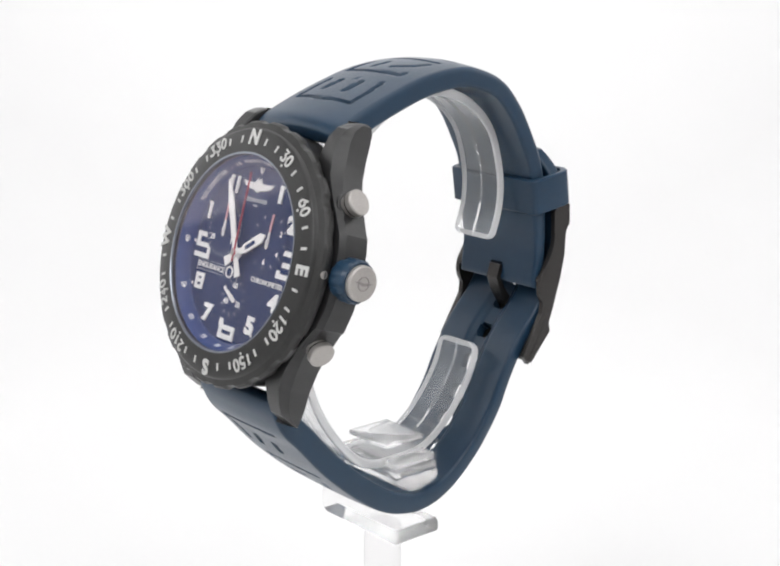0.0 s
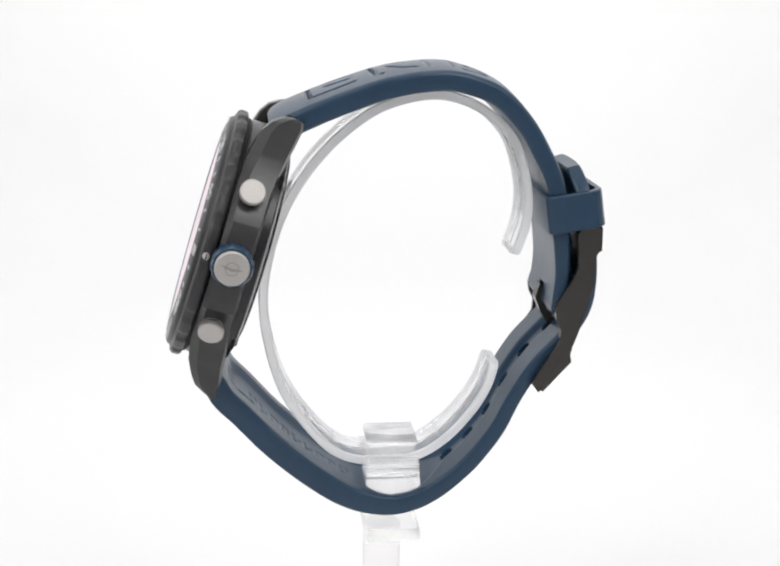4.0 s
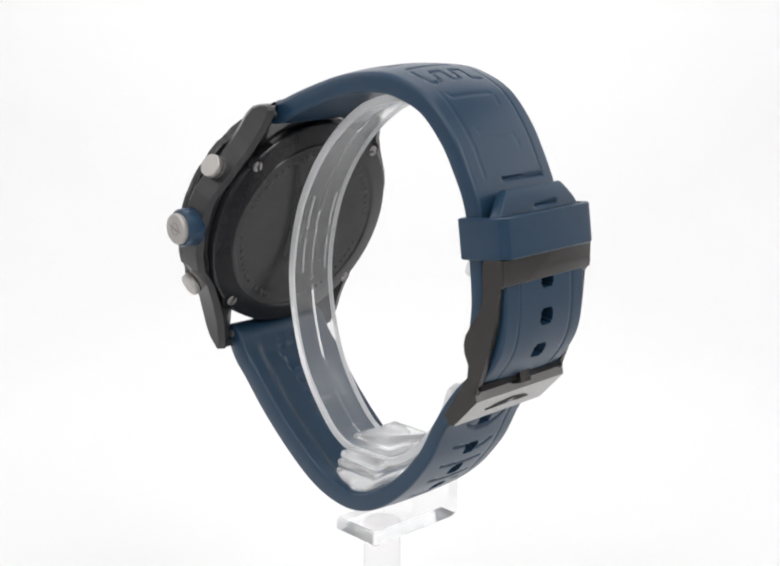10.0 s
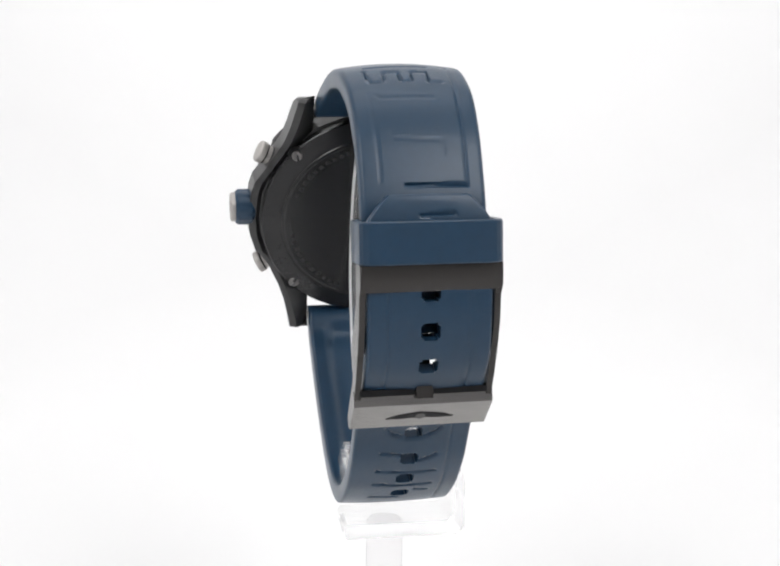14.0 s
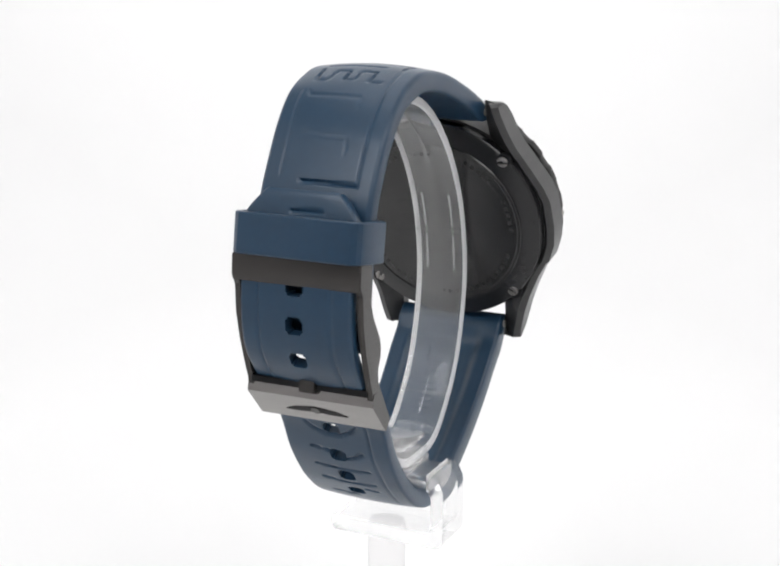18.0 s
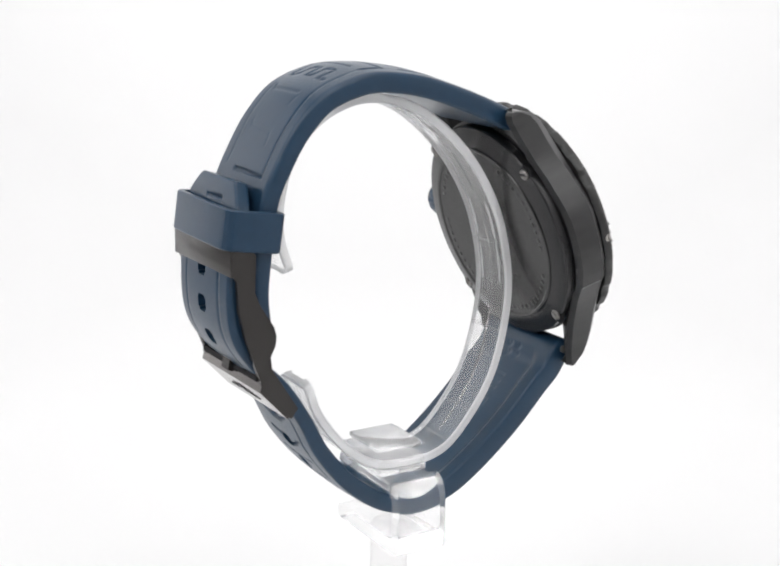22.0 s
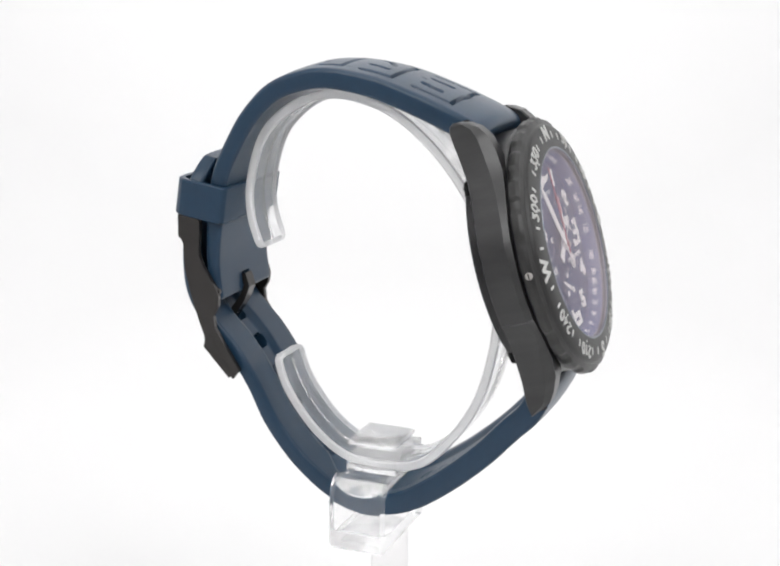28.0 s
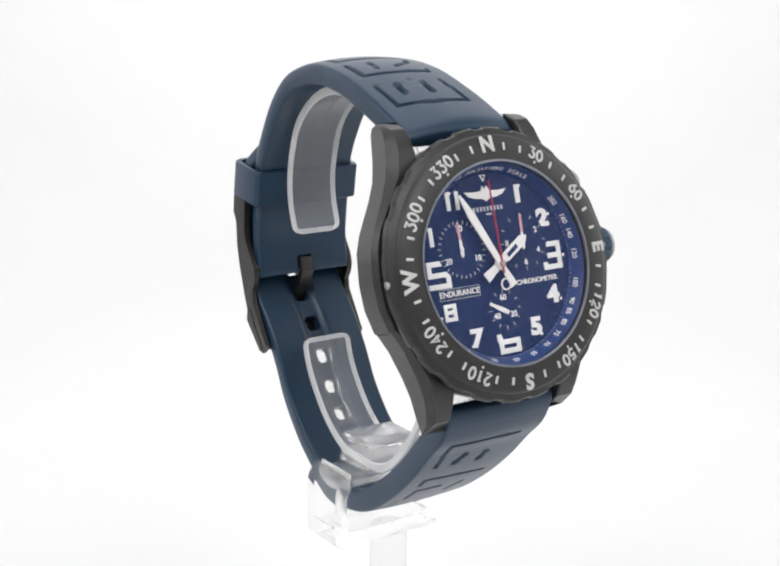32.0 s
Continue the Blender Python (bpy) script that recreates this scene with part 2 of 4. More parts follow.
def lathe(profile, seg=96, wave=None, closed=False):
    """Rings of (radius, height) about the z axis. wave(angle, k) scales the radius of row k."""
    verts, faces = [], []
    rows = len(profile)
    for k, (r, z) in enumerate(profile):
        for i in range(seg):
            a = 2 * math.pi * i / seg
            f = wave(a, k) if wave else 1.0
            verts.append((r * f * math.cos(a), r * f * math.sin(a), z))
    last = rows if closed else rows - 1
    for k in range(last):
        for i in range(seg):
            j = (i + 1) % seg
            k2 = (k + 1) % rows
            faces.append((k * seg + i, k * seg + j, k2 * seg + j, k2 * seg + i))
    if not closed:
        if profile[0][0] > 1e-6:
            faces.append(tuple(range(seg - 1, -1, -1)))
        if profile[-1][0] > 1e-6:
            faces.append(tuple((rows - 1) * seg + i for i in range(seg)))
    return verts, faces


def sweep(sections, caps=True):
    """Joins closed rings of equally many points, one after another."""
    n = len(sections[0])
    verts = [p for s in sections for p in s]
    faces = []
    for k in range(len(sections) - 1):
        for i in range(n):
            j = (i + 1) % n
            faces.append((k * n + i, k * n + j, (k + 1) * n + j, (k + 1) * n + i))
    if caps:
        faces.append(tuple(range(n - 1, -1, -1)))
        faces.append(tuple((len(sections) - 1) * n + i for i in range(n)))
    return verts, faces


def block(x0, x1, y0, y1, z0, z1, b=0.2):
    """A box with chamfered edges all round."""
    bm = bmesh.new()
    bmesh.ops.create_cube(bm, size=1.0)
    for v in bm.verts:
        v.co = Vector((x0 + (v.co.x + 0.5) * (x1 - x0), y0 + (v.co.y + 0.5) * (y1 - y0), z0 + (v.co.z + 0.5) * (z1 - z0)))
    bmesh.ops.bevel(bm, geom=list(bm.edges), offset=b, segments=2, affect="EDGES", profile=0.5)
    verts = [tuple(v.co) for v in bm.verts]
    bm.verts.index_update()
    faces = [tuple(v.index for v in f.verts) for f in bm.faces]
    bm.free()
    return verts, faces


def prism(outline, z0, z1, b=0.0):
    """A flat outline given thickness, with a small chamfer on its upper rim."""
    c = (sum(p[0] for p in outline) / len(outline), sum(p[1] for p in outline) / len(outline))
    rows = [[(x, y, z0) for x, y in outline], [(x, y, z1 - b) for x, y in outline]]
    if b:
        rim = []
        for x, y in outline:
            d = max(1e-6, math.hypot(x - c[0], y - c[1]))
            rim.append((x - (x - c[0]) / d * b, y - (y - c[1]) / d * b, z1))
        rows.append(rim)
    return sweep(rows)


def joined(pieces):
    verts, faces = [], []
    for v, f in pieces:
        o = len(verts)
        verts += v
        faces += [tuple(i + o for i in q) for q in f]
    return verts, faces


class Curve:
    """A smooth line in the y-z plane through a few control points, measured along its length."""

    def __init__(self, points, middle=(2.0, -10.0)):
        pts = [np.array(p, float) for p in points]
        pts = [2 * pts[0] - pts[1]] + pts + [2 * pts[-1] - pts[-2]]
        out = []
        for i in range(1, len(pts) - 2):
            p0, p1, p2, p3 = pts[i - 1:i + 3]
            for u in np.linspace(0, 1, 24, endpoint=False):
                out.append(0.5 * (2 * p1 + (p2 - p0) * u + (2 * p0 - 5 * p1 + 4 * p2 - p3) * u ** 2 + (3 * p1 - p0 - 3 * p2 + p3) * u ** 3))
        out.append(pts[-2])
        self.p = np.array(out)
        self.s = np.r_[0, np.cumsum(np.linalg.norm(np.diff(self.p, axis=0), axis=1))]
        self.length = float(self.s[-1])
        self.middle = np.array(middle)

    def at(self, s):
        return np.array([np.interp(s, self.s, self.p[:, 0]), np.interp(s, self.s, self.p[:, 1])])

    def out(self, s):
        t = self.at(min(s + 0.4, self.length)) - self.at(max(s - 0.4, 0))
        t /= np.linalg.norm(t)
        n = np.array([t[1], -t[0]])
        mid = self.at(self.length * 0.5)
        tm = self.at(self.length * 0.5 + 0.4) - self.at(self.length * 0.5 - 0.4)
        nm = np.array([tm[1], -tm[0]])
        return n if nm @ (mid - self.middle) > 0 else -n

    def place(self, s, x, h):
        p = self.at(s) + self.out(s) * h
        return (x, float(p[0]), float(p[1]))


def slab(curve, ss, xs, solid, top, bottom):
    """A plate that follows a curve: cells between the breaks ss and xs, from bottom(s, x) to top(s, x) over it; solid(s, x) says which are there."""
    n, m = len(ss), len(xs)
    us = top if isinstance(top, np.ndarray) else np.array([[top(s, x) for x in xs] for s in ss])
    ds = bottom if isinstance(bottom, np.ndarray) else np.array([[bottom(s, x) for x in xs] for s in ss])
    verts = []
    for layer in (us, ds):
        for i, s in enumerate(ss):
            p, o = curve.at(s), curve.out(s)
            for j, x in enumerate(xs):
                q = p + o * layer[i, j]
                verts.append((x(s) if callable(x) else x, float(q[0]), float(q[1])))
    low = n * m
    there = [[solid((ss[i] + ss[i + 1]) / 2, (xs[j] + xs[j + 1]) / 2) for j in range(m - 1)] for i in range(n - 1)]
    faces = []
    for i in range(n - 1):
        for j in range(m - 1):
            if not there[i][j]:
                continue
            a, b, c, d = i * m + j, i * m + j + 1, (i + 1) * m + j + 1, (i + 1) * m + j
            faces.append((a, b, c, d))
            faces.append((a + low, d + low, c + low, b + low))
            for (p, q, ii, jj) in ((a, b, i - 1, j), (b, c, i, j + 1), (c, d, i + 1, j), (d, a, i, j - 1)):
                if not (0 <= ii < n - 1 and 0 <= jj < m - 1 and there[ii][jj]):
                    faces.append((p, p + low, q + low, q))
    return verts, faces


def text_mesh(words, size, deep=0.12, bold=0.0, wide=1.0):
    """Letters of the built-in font as a mesh, centred, size in millimetres."""
    cu = bpy.data.curves.new("letters", "FONT")
    cu.body, cu.size, cu.align_x, cu.align_y = words, size * MM, "CENTER", "CENTER"
    cu.extrude, cu.offset, cu.resolution_u = deep * MM / 2, bold * MM, 3
    ob = new("letters", cu)
    me = bpy.data.meshes.new_from_object(ob.evaluated_get(bpy.context.evaluated_depsgraph_get()))
    bpy.data.objects.remove(ob)
    bpy.data.curves.remove(cu)
    for v in me.vertices:
        v.co.x *= wide
    return me


def text_part(name, words, size, mat, parent, m, deep=0.12, bold=0.0, wide=1.0, label=""):
    me = text_mesh(words, size, deep, bold, wide)
    me.name = name
    me.materials.clear()
    me.materials.append(mat)
    ob = new(name, me)
    ob.parent = parent
    ob.matrix_local = m
    if label:
        ob["label"] = label
    return ob


# ---- studio ----
def studio():
    prof = [(-0.20, 0.0), (0.22, 0.0)]
    for k in range(1, 13):
        a = math.radians(90 * k / 12)
        prof.append((0.22 + 0.25 * math.sin(a), 0.25 * (1 - math.cos(a))))
    prof.append((0.47, 1.25))
    verts, faces = [], []
    xs = [-0.37 + 0.74 * i / 12 for i in range(13)]
    for y, z in prof:
        verts += [(x * 1000, y * 1000, z * 1000) for x in xs]
    m = len(xs)
    for i in range(len(prof) - 1):
        for j in range(m - 1):
            faces.append((i * m + j, i * m + j + 1, (i + 1) * m + j + 1, (i + 1) * m + j))
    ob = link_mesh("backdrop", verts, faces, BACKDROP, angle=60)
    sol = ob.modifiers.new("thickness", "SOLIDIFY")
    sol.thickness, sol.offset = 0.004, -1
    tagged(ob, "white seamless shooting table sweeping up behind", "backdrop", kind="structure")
    # Unseen walls added to shape reflections; the south one is greyed to darken them.
    for name, box in (("wall_west", (-840, -760, -1100, 600, -80, 1300)), ("wall_east", (760, 840, -1100, 600, -80, 1300)),
                      ("wall_south", (-840, 840, -1200, -1110, -80, 1300)), ("wall_north", (-840, 840, 610, 690, -80, 1300)),
                      ("ceiling", (-840, 840, -1200, 690, 1310, 1390)), ("floor", (-840, 840, -1200, 690, -170, -90))):
        tagged(link_mesh(name, *block(*box, b=2), SIDE if name in ("wall_west", "wall_east") else BEHIND if name == "wall_south" else WALL), ("unseen grey studio " if name == "wall_south" else "unseen white studio ") + name.split("_")[0], name.split("_")[0], kind="structure")


studio()

# ---- the watch ----
TILT = 17.2                    # degrees by which the head leans back
HEAD = Matrix.Translation((0.0, -0.03405, 0.0)) @ Matrix(((1, 0, 0, 0), (0, math.sin(radians(TILT)), -math.cos(radians(TILT)), 0), (0, math.cos(radians(TILT)), math.sin(radians(TILT)), 0), (0, 0, 0, 1)))

watch = new("wrist_watch")
tagged(watch, "black chronograph watch with navy rubber strap on clear stand", "watch")


def watch_case():
    # rows along the flank: place towards twelve, outer width, upper and lower edge, chamfer
    rows = [(25.2, 14.2, -9.7, -11.1, 0.3), (24.8, 14.6, -8.3, -11.7, 0.7), (23.7, 14.9, -6.5, -11.9, 1.1), (21.9, 15.3, -5.25, -11.6, 1.5), (19.0, 16.0, -4.4, -11.0, 1.8), (16.0, 17.0, -3.9, -10.4, 1.7),
            (13.0, 18.6, -3.7, -9.9, 1.3), (9.5, 20.8, -3.6, -9.7, 0.9), (7.8, 21.55, -3.6, -9.6, 0.9), (7.4, 21.9, -3.6, -9.6, 1.0), (5.0, 22.6, -3.6, -9.5, 0.9), (0.0, 23.05, -3.6, -9.5, 0.9), (-4.0, 22.8, -3.6, -9.5, 0.9),
            (-7.8, 21.6, -3.6, -9.6, 0.9), (-8.2, 21.05, -3.6, -9.6, 0.9), (-11.0, 19.4, -3.6, -9.8, 1.0), (-15.5, 17.4, -3.7, -10.2, 1.5), (-19.0, 16.2, -4.3, -10.5, 1.5), (-21.6, 15.6, -5.5, -10.9, 1.3),
            (-23.4, 15.2, -6.7, -11.0, 1.1), (-24.9, 14.9, -9.7, -10.9, 0.3), (-25.1, 14.7, -10.2, -10.8, 0.1)]
    bits = [lathe([(17.6, -2.4), (20.4, -2.6), (20.6, -3.2), (21.3, -4.2), (21.3, -8.9), (20.5, -9.1), (20.3, -9.6), (17.6, -9.6)], 120, closed=True)]
    for su in (1, -1):
        rings = []
        for v, uo, nt, nb, ch in rows:
            if su < 0 and v in (7.4, 9.5):
                continue
            ui = max(11.15, math.sqrt(max(0.0, 18.6 ** 2 - v * v)))
            if su > 0 and abs(v) < 9:
                uo += 0.4
            pts = [(ui, nb + 2.4), (ui + 0.3, nb + 2.0), (uo - 1.5, nb + 0.1), (uo - 0.2, nb + 0.6), (uo, nt - ch), (uo - ch * 0.8, nt), (ui + 0.3, nt), (ui, nt - 0.3)]
            rings.append([(su * u, v, n) for u, n in pts])
        bits.append(sweep(rings))
    body = link_mesh("case", *joined(bits), CASE, watch, "dark grey matte composite case with four lugs", angle=22, at=HEAD)
    # Black ring fills the gap below the bezel, as the shade in it.
    link_mesh("bezel_gap_shade", *lathe([(18.0, -3.7), (21.3, -3.7), (21.3, -3.0), (18.0, -3.0)], 96, closed=True), BLACK, body)
    for sv in (1, -1):
        bar = lathe([(0.0, -11.3), (0.75, -11.3), (0.75, 11.3), (0.0, 11.3)], 16)
        link_mesh("spring_bar", [(z, y, x) for x, y, z in bar[0]], bar[1], STEEL, body, at=shift(0, sv * 23.0, -9.2))
    return body


def ribbon(pts, width, z0, z1):
    """A flat line of even width along points, with square ends and mitred bends."""
    left, right = [], []
    n = len(pts)
    closed = pts[0] == pts[-1]
    for i in range(n):
        a = pts[i - 1] if i else (pts[-2] if closed else pts[0])
        b = pts[i + 1] if i < n - 1 else (pts[1] if closed else pts[-1])
        dx, dy = b[0] - a[0], b[1] - a[1]
        d = math.hypot(dx, dy) or 1.0
        nx, ny = -dy / d * width / 2, dx / d * width / 2
        left.append((pts[i][0] + nx, pts[i][1] + ny))
        right.append((pts[i][0] - nx, pts[i][1] - ny))
    rings = [[(*l, z0), (*r, z0), (*r, z1), (*l, z1)] for l, r in zip(left, right)]
    return sweep(rings, caps=not closed)


def arc(cx, cy, rx, ry, a0, a1, steps=10):
    return [(cx + rx * math.cos(radians(a0 + (a1 - a0) * k / steps)), cy + ry * math.sin(radians(a0 + (a1 - a0) * k / steps))) for k in range(steps + 1)]


DIGITS = {
    "0": [arc(0.5, 0.5, 0.5, 0.5, 90, 450, 20)[:-1] + [arc(0.5, 0.5, 0.5, 0.5, 90, 450, 20)[0]]],
    "1": [[(0.25, 0.78), (0.55, 1.0), (0.55, 0.0)]],
    "2": [arc(0.5, 0.70, 0.45, 0.30, 170, -35, 10) + [(0.06, 0.0), (1.0, 0.0)]],
    "3": [[(0.06, 1.0), (0.92, 1.0), (0.45, 0.62)] + arc(0.48, 0.31, 0.48, 0.31, 85, -160, 12)],
    "4": [[(0.70, 0.0), (0.70, 1.0), (0.02, 0.28), (1.0, 0.28)]],
    "5": [[(0.92, 1.0), (0.18, 1.0), (0.12, 0.55)] + arc(0.48, 0.32, 0.48, 0.32, 120, -155, 12)],
    "6": [[(0.75, 1.0)] + arc(0.5, 0.32, 0.5, 0.32, 150, 510, 18)]}


def digit(ch, h, w, line, x):
    """One rounded numeral out of lines, h high and w wide, centred on x."""
    return [ribbon([(x + (px - 0.5) * (w - line), (py - 0.5) * (h - line)) for px, py in pts], line, -0.08, 0.08 + 0.004 * k) for k, pts in enumerate(DIGITS[ch])]


def watch_bezel():
    def wave(a, k):
        if k not in (1, 2, 3, 4):
            return 1.0
        deep = (0.017 if abs(math.sin(a)) > 0.4 else 0.006) * (0.6 if k == 4 else 1.0)
        q = (a * 24 / (2 * math.pi)) % 1.0
        w = min(1.0, max(0.0, (abs(q - 0.5) - 0.25) / 0.10))
        return 1.0 - deep * w

    bz = link_mesh("bezel", *lathe([(21.2, -3.15), (22.1, -3.05), (22.35, -2.6), (22.35, -1.75), (22.0, -1.25), (21.3, -1.0), (20.95, -0.85), (20.75, -0.4), (20.4, -0.15), (17.3, 0.30), (16.6, 0.32), (16.35, 0.1), (16.35, -2.0), (20.3, -3.15)], 288, wave, closed=True),
                   BEZEL, watch, "dark grey rotating compass bezel with white markings", at=HEAD @ pose(0, 0, 0, 0, 0, 1.6))
    link_mesh("crystal_rim", *lathe([(16.75, 0.2), (16.7, 0.4), (16.5, 0.42), (16.35, 0.3), (16.35, 0.0), (16.7, 0.0)], 144, closed=True), RING, bz, "thin bright metal rim round the crystal")
    slope = math.degrees(math.atan2(0.35, 2.6))
    for k, w in enumerate(("N", "30", "60", "E", "120", "150", "S", "210", "240", "W", "300", "330")):
        m = pose(0, 0, 0, 0, 0, -30 * k) @ shift(0, 19.15, 0.12, -slope)
        if len(w) == 1:
            text_part("bezel_numeral", w, 3.5, MARKING, bz, m, 0.16, 0.14, 1.0)
            continue
        bits = []
        for i, ch in enumerate(w):
            bits += digit(ch, 2.2, 1.45, 0.38, (i - (len(w) - 1) / 2) * 1.58)
        link_mesh("bezel_numeral", *joined(bits), MARKING, bz, at=m)
        link_mesh("bezel_pip", *lathe([(0.0, -0.06), (0.22, -0.06), (0.22, 0.06), (0.0, 0.08)], 12), MARKING, bz, at=m @ shift(0, -1.5, 0.0))
    tick = block(-0.22, 0.22, -0.62, 0.62, -0.06, 0.08, 0.05)
    for k in range(36):
        a = 10 * k
        if a % 30 == 0:
            continue
        link_mesh("bezel_tick", *tick, MARKING, bz, at=pose(0, 0, 0, 0, 0, -a) @ shift(0, 18.9, 0.12, -slope))
    for a in (90, 270):
        m = pose(0, 0, 0, 0, 0, -a) @ shift(0, 22.22, -2.0, -90)
        link_mesh("bezel_screw", *lathe([(0.0, -0.3), (0.62, -0.3), (0.62, 0.08), (0.5, 0.18), (0.0, 0.18)], 24), STEEL, bz, "small bright slotted screw", at=m)
        # The slot isn't cut; a black bar gives its dark.
        link_mesh("screw_slot_shade", *block(-0.5, 0.5, -0.1, 0.1, 0.12, 0.2, 0.02), BLACK, bz, at=m)
    return bz


def square_numeral(h, w, t, strokes):
    """A squared numeral out of straight strokes (x0, y0, x1, y1) on a unit field, w by h millimetres, t thick."""
    bits = []
    for k, (x0, y0, x1, y1) in enumerate(strokes):
        ax, bx = sorted((x0 * w - w / 2, x1 * w - w / 2))
        ay, by = sorted((y0 * h - h / 2, y1 * h - h / 2))
        bits.append(block(ax - t / 2, bx + t / 2, ay - t / 2, by + t / 2, -0.12, 0.13 + 0.002 * k, 0.05))
    return joined(bits)


def watch_dial():
    di = link_mesh("dial", *lathe([(0.0, -3.30), (15.3, -3.30), (15.3, -3.7), (0.0, -3.7)], 96), DIAL, watch, "navy blue dial with white numerals and three small sub-dials", at=HEAD @ shift(-0.3, 0, 0.45))
    fl = link_mesh("flange", *lathe([(14.9, -2.85), (16.3, -0.6), (16.34, -0.6), (16.34, -3.0), (14.9, -3.0)], 144, closed=True), FLANGE, watch, "bright blue sloping inner ring with a scale", at=HEAD)
    up = -3.22
    size = {1: 3.8, 2: 3.8, 3: 6.0, 4: 3.8, 5: 3.8, 6: 4.4, 7: 3.8, 8: 3.8, 9: 6.0, 10: 3.8, 11: 3.8}
    spot = {1: (6.5, 10.9), 2: (11.0, 6.5), 3: (11.8, 0.2), 4: (10.8, -6.3), 5: (6.2, -11.0), 6: (0.3, -12.8), 7: (-6.1, -11.2), 8: (-10.4, -6.4), 9: (-11.5, -0.3), 10: (-11.9, 5.6), 11: (-6.7, 10.9)}
    three = [(0, 1, 1, 1), (1, 0, 1, 1), (0.35, 0.5, 1, 0.5), (0, 0, 1, 0), (0, 0, 0, 0.12)]
    eight = [(0, 1, 1, 1), (0, 0, 1, 0), (0, 0.52, 1, 0.52), (0, 0, 0, 1), (1, 0, 1, 1)]
    six = [(0, 0, 1, 0), (0, 0, 0, 0.8), (1, 0, 1, 0.62), (0, 0.62, 1, 0.62), (-0.06, 0.8, -0.06, 1.0)]
    nine = [(0, 1, 1, 1), (0, 0.5, 0, 1), (0, 0.5, 1, 0.5), (1, 0, 1, 0.5), (0, 0, 1, 0)]
    for h, (w, hh, strokes) in {3: (3.1, 3.8, three), 6: (3.5, 2.4, six), 8: (1.75, 2.1, eight), 9: (3.5, 3.6, nine)}.items():
        link_mesh("hour_numeral", *square_numeral(hh, w, 0.65 if h == 8 else 0.85, strokes), WHITE, di, at=shift(*spot[h], up))
    for h, (x, y) in spot.items():
        if h in (3, 6, 8, 9):
            continue
        text_part("hour_numeral", "1" if h == 10 else str(h), size[h], WHITE, di, shift(x, y, up), 0.25, 0.21, 0.95 if h > 9 else 1.2)
    # minute dots and hour dashes near the rim
    for k in range(60):
        a = pose(0, 0, 0, 0, 0, -6 * k)
        if k % 5 == 0 and k:
            link_mesh("minute_dot", *lathe([(0.0, up), (0.26, up), (0.26, up + 0.1), (0.0, up + 0.1)], 12), WHITE, di, at=a @ shift(0, 14.2, 0))
    rows = []
    for k in range(60):
        if k % 5:
            c, s = math.cos(math.radians(6 * k)), math.sin(math.radians(6 * k))
            v, f = block(-0.05, 0.05, 13.9, 14.5, up, up + 0.05, 0.01)
            rows.append(([(x * c + y * s, -x * s + y * c, z) for x, y, z in v], f))
    tagged(link_mesh("minute_track", *joined(rows), FAINT, di), kind="stuff")
    # open triangle and winged badge at twelve
    tri = []
    for k in range(3):
        a, b = math.radians(90 + 180 + 120 * k), math.radians(90 + 180 + 120 * (k + 1))
        p, q = (0.75 * math.cos(a), 0.75 * math.sin(a)), (0.75 * math.cos(b), 0.75 * math.sin(b))
        tri.append(prism([p, q, (q[0] * 0.6, q[1] * 0.6), (p[0] * 0.6, p[1] * 0.6)], 0, 0.1))
    link_mesh("triangle_mark", *joined(tri), WHITE, di, at=shift(0, 14.3, up))
    wing = [(0, -0.75), (0.5, -0.45), (1.5, -0.35), (2.3, -0.1), (2.85, 0.45), (1.8, 0.35), (0.6, 0.4), (0.3, 0.95), (0, 0.6)]
    wing = [(1.5 * x, 1.5 * y) for x, y in wing + [(-x, y) for x, y in reversed(wing[1:-1])]]
    link_mesh("winged_badge", *prism(wing, 0, 0.22, 0.05), POINTER, di, "applied silver winged badge", at=shift(0, 11.5, up))
    link_mesh("maker_bar", *joined([block(-3.1 + 0.7 * k, -2.7 + 0.7 * k, -0.36, 0.36, 0, 0.06, 0.02) for k in range(9)]), PRINT, di, at=shift(0.2, 9.2, up))
    link_mesh("maker_bar", *block(-0.6, 0.6, -0.16, 0.16, 0, 0.06, 0.02), PRINT, di, at=shift(0.2, 8.3, up))
    text_part("dial_text", "ENDURANCE", 1.3, WHITE, di, shift(-8.0, -3.55, up), 0.06, 0.02, 1.0)
    frame_bits = [block(-4.0, 4.0, y - 0.05, y + 0.05, 0, 0.06, 0.01) for y in (-0.85, 0.85)] + [block(x - 0.05, x + 0.05, -0.79, 0.79, 0, 0.06, 0.01) for x in (-3.95, 3.95)]
    link_mesh("text_frame", *joined(frame_bits), PRINT, di, at=shift(-8.0, -3.55, up))
    text_part("dial_text", "CHRONOMETER", 1.15, WHITE, di, shift(7.9, -3.45, up), 0.06, 0.02, 1.0)
    # scale on the sloping ring
    lean = math.degrees(math.atan2(2.25, 1.4))
    for w in ("200", "160", "140", "120", "100", "90", "85", "80", "75", "70", "65", "60", "55", "50", "45", "40"):
        a = 10800.0 / int(w)
        text_part("scale_numeral", w, 1.2, WHITE, fl, pose(0, 0, 0, 0, 0, -a) @ shift(0, 15.55, -1.78, lean), 0.05, 0.02)
